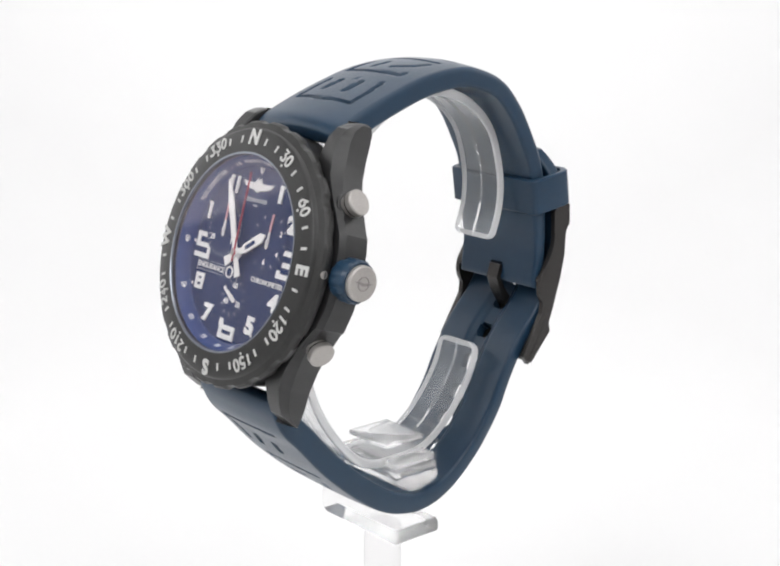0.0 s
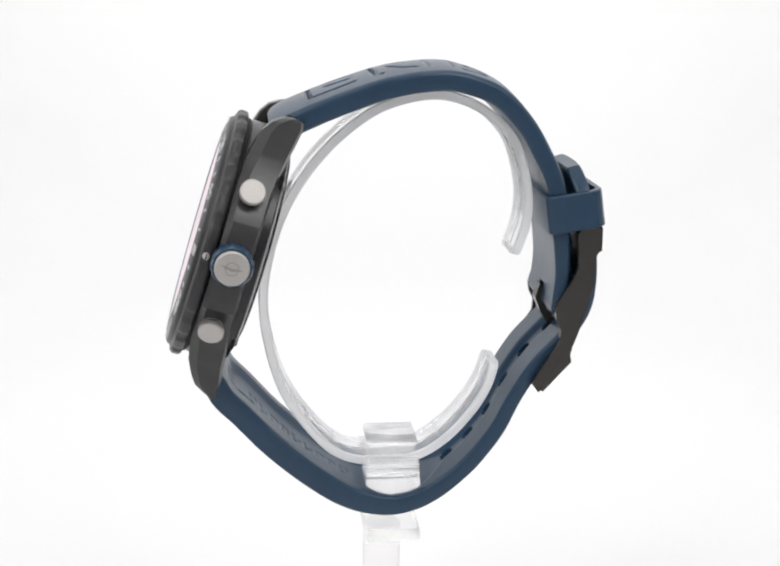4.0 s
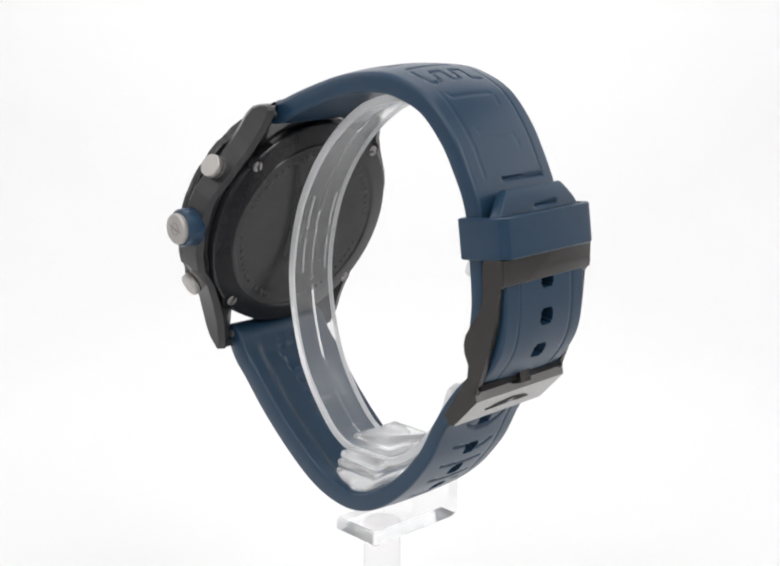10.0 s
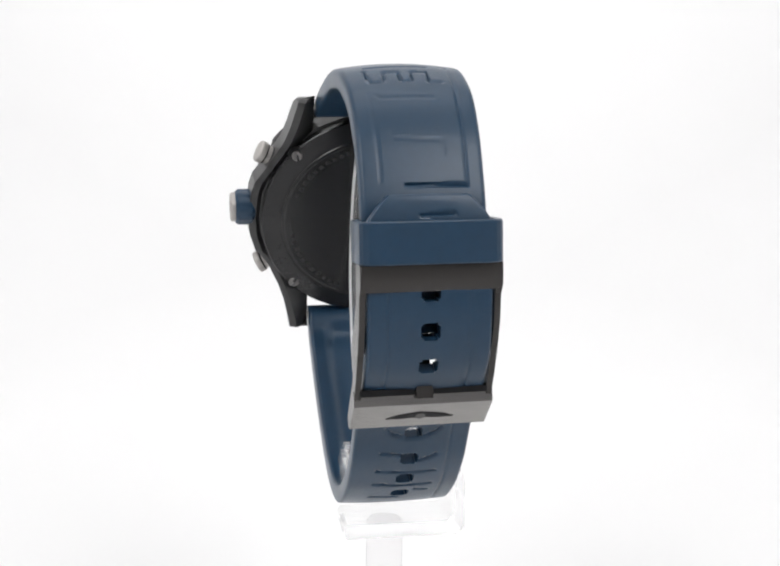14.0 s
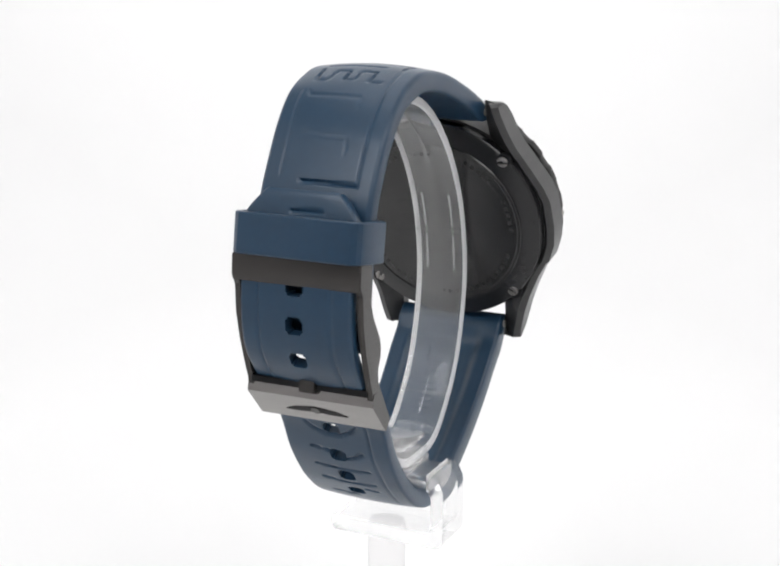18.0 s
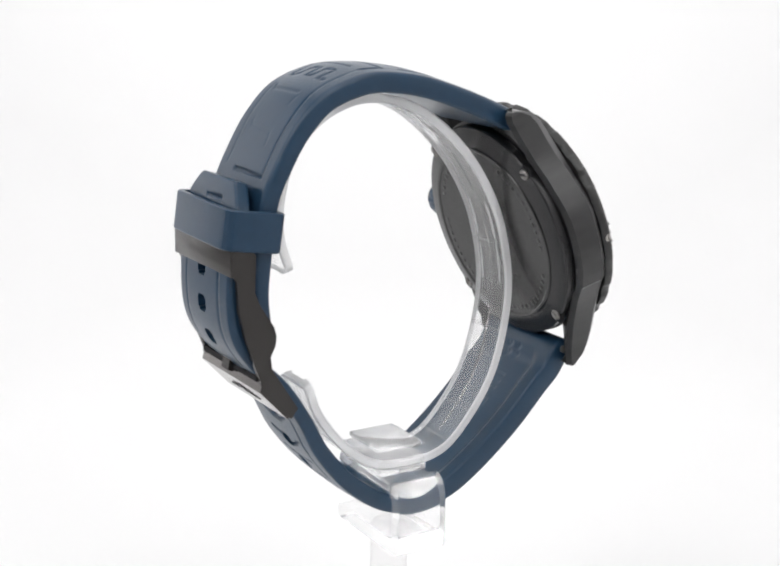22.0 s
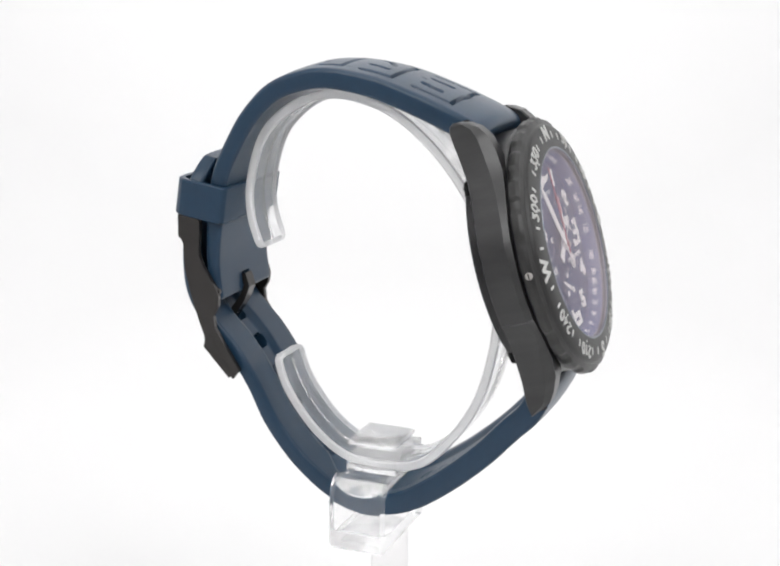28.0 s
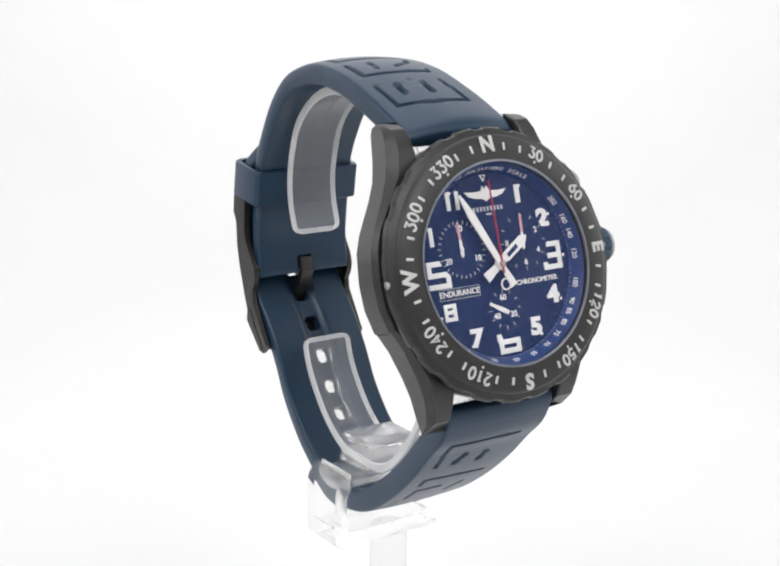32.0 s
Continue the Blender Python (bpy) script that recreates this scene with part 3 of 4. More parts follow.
    for i, ch in enumerate("PULSOMETER - 15 PULSATIONS SCALE"):
        if ch != " ":
            text_part("scale_letter", ch, 1.05, WHITE, fl, pose(0, 0, 0, 0, 0, 62 - 2.95 * i) @ shift(0, 15.55, -1.78, lean), 0.05, 0.02)
    dots = []
    for k in range(60, 265, 3):
        c, q = math.cos(radians(k)), math.sin(radians(k))
        v, f = block(-0.06, 0.06, 14.95, 15.15, -2.66, -2.53, 0.01)
        dots.append(([(x * c + y * q, -x * q + y * c, z) for x, y, z in v], f))
    tagged(link_mesh("scale_dots", *joined(dots), PRINT, fl), kind="stuff")
    # three sub-dials
    for cx, cy, r, marks, words in ((-6.4, 3.2, 4.7, 30, (("30", 0), ("10", 120), ("20", 240))), (6.1, 3.1, 4.7, 12, (("2", 60), ("4", 120), ("6", 180), ("8", 270))),
                                    (0.2, -7.3, 3.3, 12, (("60", 0), ("20", 120), ("40", 240)))):
        sd = link_mesh("sub_dial", *lathe([(0.0, 0.0), (r, 0.0), (r + 0.12, 0.03), (r + 0.12, 0.05), (r - 0.1, 0.06), (0.0, 0.05)], 64), DIAL, di, at=shift(cx, cy, -3.10))
        bits = []
        for k in range(marks):
            c, s = math.cos(2 * math.pi * k / marks), math.sin(2 * math.pi * k / marks)
            v, f = block(-0.07, 0.07, r - 0.65, r - 0.05, 0.06, 0.12, 0.015)
            bits.append(([(x * c + y * s, -x * s + y * c, z) for x, y, z in v], f))
        tagged(link_mesh("sub_dial_track", *joined(bits), PRINT, di, at=shift(cx, cy, -3.10)), kind="stuff")
        for w, a in words:
            text_part("sub_dial_numeral", w, 1.35, WHITE, di, shift(cx + (r - 1.35) * math.sin(radians(a)), cy + (r - 1.35) * math.cos(radians(a)), -3.02), 0.05, 0.03)
    return di


def pointer(name, outline, thick, n, turn, mat, at=(0, 0), label="", hub=0.0):
    bits = [prism(outline, 0, thick, 0.06)]
    if hub:
        bits.append(lathe([(0.0, -0.1), (hub, -0.1), (hub, thick + 0.15), (hub - 0.15, thick + 0.25), (0.0, thick + 0.25)], 32))
    return link_mesh(name, *joined(bits), mat, watch, label, at=HEAD @ shift(at[0] - 0.4, at[1], n + 0.4) @ pose(0, 0, 0, 0, 0, -turn))


def watch_pointers():
    # small ones in the sub-dials
    small = [(-0.32, 0.0), (-0.36, -0.9), (0, -1.3), (0.36, -0.9), (0.32, 0.0), (0.22, 1.6), (-0.22, 1.6)]
    p9 = pointer("sub_dial_pointer", small, 0.16, -2.95, -2, POINTER, (-6.4, 3.2), hub=0.3)
    link_mesh("pointer_tip", *prism([(-0.22, 1.6), (0.22, 1.6), (0.22, 4.4), (-0.22, 4.4)], 0, 0.16, 0.03), PINK, p9, "pale pink painted tip")
    p3 = pointer("sub_dial_pointer", small, 0.16, -2.95, 2, POINTER, (6.1, 3.1), hub=0.3)
    link_mesh("pointer_tip", *prism([(-0.22, 1.6), (0.22, 1.6), (0.22, 4.6), (-0.22, 4.6)], 0, 0.16, 0.03), PINK, p3, "pale pink painted tip")
    pointer("sub_dial_pointer", [(-0.35, -0.9), (0.35, -0.9), (0.42, 0.3), (0.2, 3.1), (-0.2, 3.1), (-0.42, 0.3)], 0.16, -2.95, -62, POINTER, (0.2, -7.5), hub=0.3)
    # hour, minute and red sweep pointer
    ho = pointer("hour_pointer", [(-0.85, -3.6), (0.85, -3.6), (0.6, -0.8), (0.55, 1.2), (0.85, 2.0), (0.85, 6.4), (0, 7.6), (-0.85, 6.4), (-0.85, 2.0), (-0.55, 1.2), (-0.6, -0.8)], 0.22, -2.2, 57, POINTER, label="broad white hour pointer with a dark slot", hub=0.9)
    link_mesh("pointer_slot", *block(-0.36, 0.36, 2.2, 4.8, 0.12, 0.26, 0.03), DIAL, ho, "dark inlay")
    pointer("minute_pointer", [(-0.7, -4.2), (0.7, -4.2), (0.45, -0.8), (0.55, 1.5), (0.72, 9.5), (0.2, 13.2), (-0.2, 13.2), (-0.72, 9.5), (-0.55, 1.5), (-0.45, -0.8)], 0.22, -1.75, -28, POINTER, label="long white minute pointer", hub=0.8)
    sw = pointer("sweep_pointer", [(-0.16, -1.5), (0.16, -1.5), (0.12, 13.6), (-0.12, 13.6)], 0.15, -1.35, -1, RED, label="thin red sweep pointer", hub=0.55)
    bits = [lathe([(0.75, 0.0), (1.0, 0.0), (1.0, 0.15), (0.75, 0.15)], 32, closed=True)]
    link_mesh("counterweight", *joined(bits), POINTER, sw, "open silver ring at its tail", at=shift(0, -3.3, 0))
    link_mesh("cap", *lathe([(0.0, 0.0), (0.5, 0.0), (0.5, 0.35), (0.38, 0.45), (0.0, 0.45)], 24), STEEL, sw)


def watch_crystal():
    ob = link_mesh("crystal", *lathe([(0.0, 0.36), (16.2, 0.30), (16.32, 0.2), (16.32, 0.0), (0.0, 0.0)], 96), GLASS, watch, "flat clear watch crystal", at=HEAD)
    ob.visible_shadow = False


def watch_controls():
    # crown: dark stem, blue grip with ribs, steel cap
    at = HEAD @ shift(22.2, 0.7, -6.3) @ pose(0, 0, 0, 0, 90, 0)

    def ribs(a, k):
        return 1.0 - (0.035 * (0.5 + 0.5 * math.cos(a * 12)) ** 2 if k in (2, 3) else 0.0)

    cr = link_mesh("crown", *lathe([(0.0, -1.0), (2.6, -1.0), (3.55, 0.4), (3.55, 2.9), (3.15, 3.5), (0.0, 3.5)], 96, ribs), RUBBER, watch, "crown with a ribbed navy rubber grip", at=at)
    link_mesh("crown_cap", *lathe([(0.0, 3.4), (2.85, 3.4), (2.85, 4.2), (2.6, 4.45), (0.0, 4.5)], 48), STEEL, cr, "brushed steel cap with an engraved mark")
    e = [lathe([(1.0, 4.46), (1.15, 4.46), (1.15, 4.53), (1.0, 4.53)], 24, closed=True)]
    w = [(x, y * 0.5) for x, y in [(-1.9, 0.35), (-0.7, 0.5), (0, 0.2), (0.7, 0.5), (1.9, 0.35), (0.8, -0.35), (0, -0.7), (-0.8, -0.35)]]
    e.append(prism(w, 4.46, 4.54))
    link_mesh("engraved_mark", *joined(e), material("engraving", (0.34, 0.32, 0.31), 0.5, metal=0.9, grain=3000), cr)
    for sv in (1, -1):
        at = HEAD @ shift(18.3, sv * 10.9 + 0.4, -6.3) @ pose(0, 0, 0, 0, 0, sv * 27) @ pose(0, 0, 0, 0, 90, 0)
        pu = link_mesh("pusher", *lathe([(0.0, -0.5), (2.35, -0.5), (2.35, 0.9), (2.1, 1.1), (1.75, 1.1), (1.75, 2.4), (0.0, 2.4)], 40), CASE, watch, "chronograph pusher with a steel cap", at=at)
        link_mesh("stem", *lathe([(1.6, 1.0), (1.85, 1.0), (1.85, 2.0), (1.6, 2.0)], 40, closed=True), STEEL, pu)
        link_mesh("pusher_ring", *lathe([(1.5, 1.9), (2.0, 1.9), (2.0, 2.3), (1.5, 2.3)], 40, closed=True), BLACK, pu)
        link_mesh("pusher_cap", *lathe([(0.0, 2.2), (2.1, 2.2), (2.15, 2.3), (2.15, 3.2), (1.95, 3.4), (0.0, 3.42)], 40), STEEL, pu, "satin steel cap")


def watch_back():
    cb = link_mesh("case_back", *lathe([(0.0, -9.2), (20.6, -9.2), (20.9, -9.4), (20.9, -10.8), (20.7, -11.05), (17.7, -11.7), (17.3, -11.75), (0.0, -11.75)][::-1], 120), BACK, watch, "dark grey screwed case back", angle=14, at=HEAD)
    link_mesh("back_disc", *lathe([(0.0, -11.7), (17.1, -11.7), (17.25, -11.85), (17.1, -12.05), (16.7, -12.05), (16.4, -11.9), (0.0, -11.95)][::-1], 120), DISC, cb, "brushed dark metal centre of the back", angle=14)
    # Black ring lying in the seam, in place of the shade there.
    link_mesh("back_gap_shade", *lathe([(20.2, -8.95), (20.85, -8.95), (20.85, -9.25), (20.2, -9.25)], 120, closed=True), BLACK, cb)
    # worn engraved writing round the back, too small to read
    bits = []
    for k in range(64):
        if k % 16 < 13:
            c, q = math.cos(radians(k * 5.625)), math.sin(radians(k * 5.625))
            v, f = block(-0.45 + 0.1 * (k % 3), 0.45, 14.8, 15.6, -11.928, -11.88, 0.01)
            bits.append(([(x * c + y * q, -x * q + y * c, z) for x, y, z in v], f))
    tagged(link_mesh("back_writing", *joined(bits), ENGRAVED, cb), kind="stuff")
    for su in (1, -1):
        for sv in (1, -1):
            at = shift(su * 14.3, sv * 13.9, -10.75, 180)
            # Raised black disc, standing in for the shade in the screw's notch.
            link_mesh("screw_shade", *lathe([(0.0, -0.3), (1.75, -0.3), (1.75, 0.22), (1.5, 0.3), (0.0, 0.26)], 28), BLACK, cb, at=at)
            sc = []
            for sgn in (1, -1):
                pts = [(1.05 * math.cos(radians(a)), 1.05 * math.sin(radians(a))) for a in range(8, 173, 12)]
                sc.append(prism([(x, sgn * y) for x, y in pts], 0.05, 0.75, 0.2))
            sc.append(lathe([(0.0, 0.0), (1.0, 0.0), (1.0, 0.45), (0.0, 0.45)], 24))
            link_mesh("screw", *joined(sc), SCREW, cb, "bright slotted screw", at=at @ pose(0, 0, 0, 0, 0, 35 + 50 * su + 20 * sv))


# strap lines: the outer face of the two halves
UPPER = Curve([(-21.4, 19.6), (-16.2, 22.1), (-9.2, 24.9), (-0.8, 27.55), (7.6, 28.6), (13.3, 27.75), (19.0, 25.3), (23.7, 20.6), (27.1, 15.15), (29.85, 9.1), (31.0, 2.0), (31.4, -5.0), (31.2, -9.0), (30.9, -12.0), (30.6, -14.4)])
LOWER = Curve([(-34.4, -23.7), (-31.8, -29.1), (-28.1, -33.1), (-23.6, -38.05), (-19.1, -42.25), (-14.5, -45.95), (-9.9, -49.0), (-5.3, -50.85), (-0.2, -51.6), (4.5, -50.75), (8.9, -48.6), (13.0, -45.4), (16.3, -42.05), (20.3, -36.6), (23.4, -30.4), (27.2, -24.6), (32.4, -19.0),
               (35.4, -14.0), (36.3, -8.0), (35.8, 0.0), (34.6, 7.0), (33.2, 11.9)])


def rounded(x, half, r=0.7):
    d = half - abs(x)
    return 0.0 if d >= r else -r * (1 - math.sqrt(max(0.0, 1 - ((r - d) / r) ** 2)))


def crown(s):
    return 0.35 + 0.55 * min(1, max(0, (52 - s) / 18)) + 0.3 * math.exp(-(s / 9.0) ** 2)


def carved(ss, xs, strokes):
    """How deep the moulded lines are at each node: strokes are (width, depth, points (s, x) of a line)."""
    S, X = np.meshgrid(np.array(ss), np.array(xs), indexing="ij")
    deep = np.zeros_like(S)
    for width, depth, pts in strokes:
        for (s0, x0), (s1, x1) in zip(pts, pts[1:]):
            ds, dx = s1 - s0, x1 - x0
            u = np.clip(((S - s0) * ds + (X - x0) * dx) / max(1e-9, ds * ds + dx * dx), 0, 1)
            far = np.hypot(S - s0 - u * ds, X - x0 - u * dx)
            deep = np.maximum(deep, depth * np.clip((width / 2 + 0.1 - far) / 0.2, 0, 1))
    return deep


def strap_half(name, curve, half, thick, holes, label, strokes, inner, notch=False, arch=crown, soft=0.8):
    ss = [0, 0.15, 0.4, 0.8, 1.3] + list(np.arange(1.6, curve.length - 1.4, 0.34)) + [curve.length - q for q in (1.2, 0.8, 0.4, 0.15, 0)]
    for c in holes:
        ss = [s for s in ss if abs(abs(s - c) - 1.45) > 0.2 and abs(abs(s - c) - 1.0) > 0.15] + [c - 1.45, c - 1.0, c + 1.0, c + 1.45]
    ss = sorted(ss)
    edge = [1.0, 0.992, 0.975, 0.95, 0.925]
    inside = [1.7 / 10.9, 1.25 / 10.9] + [0.9 - 0.033 * k for k in range(28)]
    inside = [e for e in inside if e > 0.012 and not (0.01 < abs(e - 1.7 / 10.9) < 0.018)]
    right = sorted(set(edge + inside))
    xs = [-e for e in reversed(right)] + [0.0] + right

    def solid(s, x):
        if notch and s > curve.length - 3.4 and abs(x) < 1.7 / 10.9:
            return False
        x = abs(x)
        return not any(abs(s - c) < 1.44 and x < 1.69 / 10.9 and not (abs(s - c) > 1.0 and x > 1.25 / 10.9) for c in holes)

    def top(s, x):
        end = min(1.0, min(s / 3.0, (curve.length - s) / 1.5))
        return arch(s) * (1 - x * x) + rounded(x * half(s), half(s), soft) - (1.3 if s < curve.length / 2 else 0.3) * (1 - math.sqrt(max(0, 1 - (1 - end) ** 2)))

    def bottom(s, x):
        end = min(1.0, (curve.length - s) / 1.2)
        lip = math.sqrt(max(0.0, 1 - (1 - min(1.0, s / 4.0)) ** 2))
        wide = 0.66 - 0.44 * min(1.0, max(0.0, (s - 54) / 6))
        inset = min(1.0, max(0.0, (wide + 0.1 - abs(x)) / 0.2)) * min(1.0, max(0.0, (s - 3) / 6)) * min(1.0, max(0.0, (curve.length - 20 - s) / 3))
        channel = 0.0 if notch else 0.95 * inset * inset * (3 - 2 * inset)
        return -1.7 - (thick(s) - 1.7) * lip - rounded(x * half(s), half(s), 0.6) + 0.3 * (1 - math.sqrt(max(0, 1 - (1 - end) ** 2))) + channel

    mm = [10.5 * x for x in xs]
    us = np.array([[top(s, x) for x in xs] for s in ss]) - carved(ss, mm, strokes)
    ds = np.array([[bottom(s, x) for x in xs] for s in ss]) + carved(ss, mm, inner)
    v, f = slab(curve, ss, xs, solid, us, ds)
    m = len(xs)
    v = [(p[0] * half(ss[(i // m) % len(ss)]) - 0.6 * min(1, max(0, (p[1] - 5) / 20)), p[1], p[2]) for i, p in enumerate(v)]
    return link_mesh(name, v, f, RUBBER, watch, label, angle=40)


# moulded lines of the two strap halves: width, depth, then points (along, across)
UPPER_LINES = [
    (0.62, 0.85, [(15.6, -7.4), (8.3, -7.6), (8.0, -0.6), (8.3, 6.2), (12.0, 6.2), (16.2, 5.6)]), (1.2, 0.8, [(11.9, -4.2), (15.0, -3.8)]), (1.2, 0.8, [(11.7, 1.3), (15.0, 1.5)]), (0.4, 0.3, [(16.0, -0.9), (16.4, -0.6)]),
    (0.62, 0.85, [(25.5, -7.4), (19.7, -7.4), (19.9, -0.6), (20.0, 6.2), (21.0, 6.3)]), (0.9, 0.5, [(22.3, -3.2), (25.3, -2.8)]), (0.8, 0.5, [(22.7, 1.0), (24.6, 4.6), (26.8, 5.8)]),
    (0.5, 0.4, [(29.0, 6.2), (29.0, -7.2), (33.2, -7.2)]), (0.5, 0.4, [(33.2, -4.0), (33.2, 6.2)]),
    (0.42, 0.4, [(34.8, 6.8), (39.2, 6.4), (39.2, 4.2), (35.8, 3.6), (35.8, 1.3), (39.0, 1.2), (39.0, -0.6), (35.8, -1.0), (35.7, -3.6), (39.2, -3.4), (39.2, -5.6)]),
    (0.35, 0.2, [(42.5, 6.2), (43.3, 5.6), (43.3, -3.6)]), (0.3, 0.1, [(44.0, -4.2), (45.8, -3.8)]), (0.3, 0.12, [(49.8, 4.8), (50.9, 4.2), (51.4, -3.6), (53.8, -4.0)]), (0.5, 0.4, [(58.8, 3.0), (59.0, -7.4)]),
    (0.3, 0.14, [(27.0, -7.6), (43.0, -7.3), (50.0, -7.4), (59.0, -7.4)]), (0.35, 0.12, [(42.0, 7.4), (58.0, 7.0)])]
LOWER_LINES = [
    (0.62, 0.85, [(15.4, -7.2), (8.0, -7.6), (7.9, 0.0), (8.2, 6.2)]), (1.1, 0.8, [(15.2, -3.6), (12.6, -2.6)]), (1.1, 0.8, [(15.6, 1.6), (13.2, 2.0)]),
    (0.62, 0.85, [(22.6, -7.0), (20.4, -6.8), (20.9, 0.0), (21.8, 6.3)]), (0.7, 0.5, [(29.5, -6.4), (25.6, -6.2), (25.6, -1.0)]), (0.7, 0.5, [(29.5, 2.2), (26.0, 4.2)]),
    (0.55, 0.45, [(80.0, 5.0), (78.8, 4.0), (77.8, 1.5), (77.7, -0.3), (77.8, -1.8), (78.8, -4.0), (80.0, -5.0)]), (0.5, 0.45, [(74.0, 5.2), (73.5, 1.5)]), (0.5, 0.45, [(72.0, -1.8), (72.6, -3.6), (73.5, -5.0)]),
    (0.5, 0.45, [(69.0, 5.6), (68.5, 0.2), (68.6, -5.2)]), (0.5, 0.45, [(64.5, 5.6), (63.8, 0.2), (64.2, -5.2)]), (0.5, 0.4, [(58.6, 5.5), (58.0, 0.0)]), (0.5, 0.4, [(62.0, -2.5), (61.5, -4.8)]),
    (0.4, 0.22, [(30.0, -7.6), (58.0, -7.4), (80.0, -7.0), (112.0, -6.8)]), (0.4, 0.16, [(84.0, 7.2), (112.0, 7.0)]), (0.5, 0.35, [(122.6, 1.6), (122.8, -4.6)])]
# worn writing on the inner face, too small to read
INNER_LINES = []
for q in (4.6, 7.0):
    for x in (-1.5, 1.0):
        INNER_LINES += [(0.9, 0.16, [(q, x), (q + 0.8, x + 0.5)]), (0.4, 0.16, [(q - 0.3, x + 0.9), (q + 1.2, x + 0.9)])]
INNER_LINES.append((0.4, 0.4, [(9.6, 2.4), (13.0, 1.9)]))
for k in range(9):
    q, tall = 12.2 + 2.9 * k, 1.55 - 0.04 * k
    INNER_LINES += [(0.5, 0.2, [(q, -tall), (q, tall)]), (0.45, 0.2, [(q, tall * (-1) ** (k // 2)), (q + 1.2, tall * (-1) ** (k // 2) * 0.9), (q + 1.5, 0.2 * (k % 3 - 1))])]
    if k % 3 != 1:
        INNER_LINES.append((0.45, 0.2, [(q + 1.5, 0.1), (q + 1.4, -tall * (-1) ** (k // 3))]))


def watch_strap():
    up = strap_half("upper_strap", UPPER, lambda s: 11.0 - 0.9 * min(1, max(0, (s - 8) / 45)), lambda s: 3.7 - 0.5 * min(1, s / 60) - 0.7 * min(1, max(0, (s - 70) / 10)), [],
                    "navy rubber upper strap with moulded block lines", UPPER_LINES, [], notch=True)
    L = LOWER.length
    holes = [L - d for d in (15.3, 21.6, 27.8, 34.0, 40.4, 46.9, 53.4, 59.5, 65.5)]
    lo = strap_half("lower_strap", LOWER, lambda s: 11.0 - 1.1 * min(1, max(0, (s - 8) / 40)) - 3.4 * max(0, 1 - (L - s) / 4.4) ** 1.3, lambda s: 4.2 - 0.6 * min(1, max(0, (s - 34) / 14)) - 1.0 * min(1, max(0, (s - 40) / 40)), holes,
                    "navy rubber lower strap with square holes, tucked through the buckle", LOWER_LINES, INNER_LINES,
                    arch=lambda s: crown(s) * (0.3 + 0.7 * min(1, max(0, (s - 34) / 14))), soft=0.45)
    return up, lo


def watch_keeper():
    """The loose loop that holds the strap's end."""
    def ring(s, grow):
        w, d = 11.5 - grow, 5.2 - grow
        pts = []
        for sx, sy, a0 in ((1, 1, 0), (-1, 1, 90), (-1, -1, 180), (1, -1, 270)):
            r = (2.4 if sy > 0 else 1.2) - (0.6 if grow > 0.5 else 0)
            cx, cy = sx * (w - r), sy * (d - r)
            for k in range(5):
                a = radians(a0 + 22.5 * k)
                pts.append((cx + r * math.cos(a), cy + r * math.sin(a), s))
        return pts
    v, f = sweep([ring(-3.35, 0.2), ring(-3.15, 0), ring(3.15, 0), ring(3.35, 0.2), ring(3.35, 1.0), ring(-3.35, 1.0), ring(-3.35, 0.2)], caps=False)
    link_mesh("keeper_loop", v, f, RUBBER, watch, "navy rubber keeper loop", angle=18, at=shift(-0.7, 31.85, 4.2, 8.5, 0, 0))


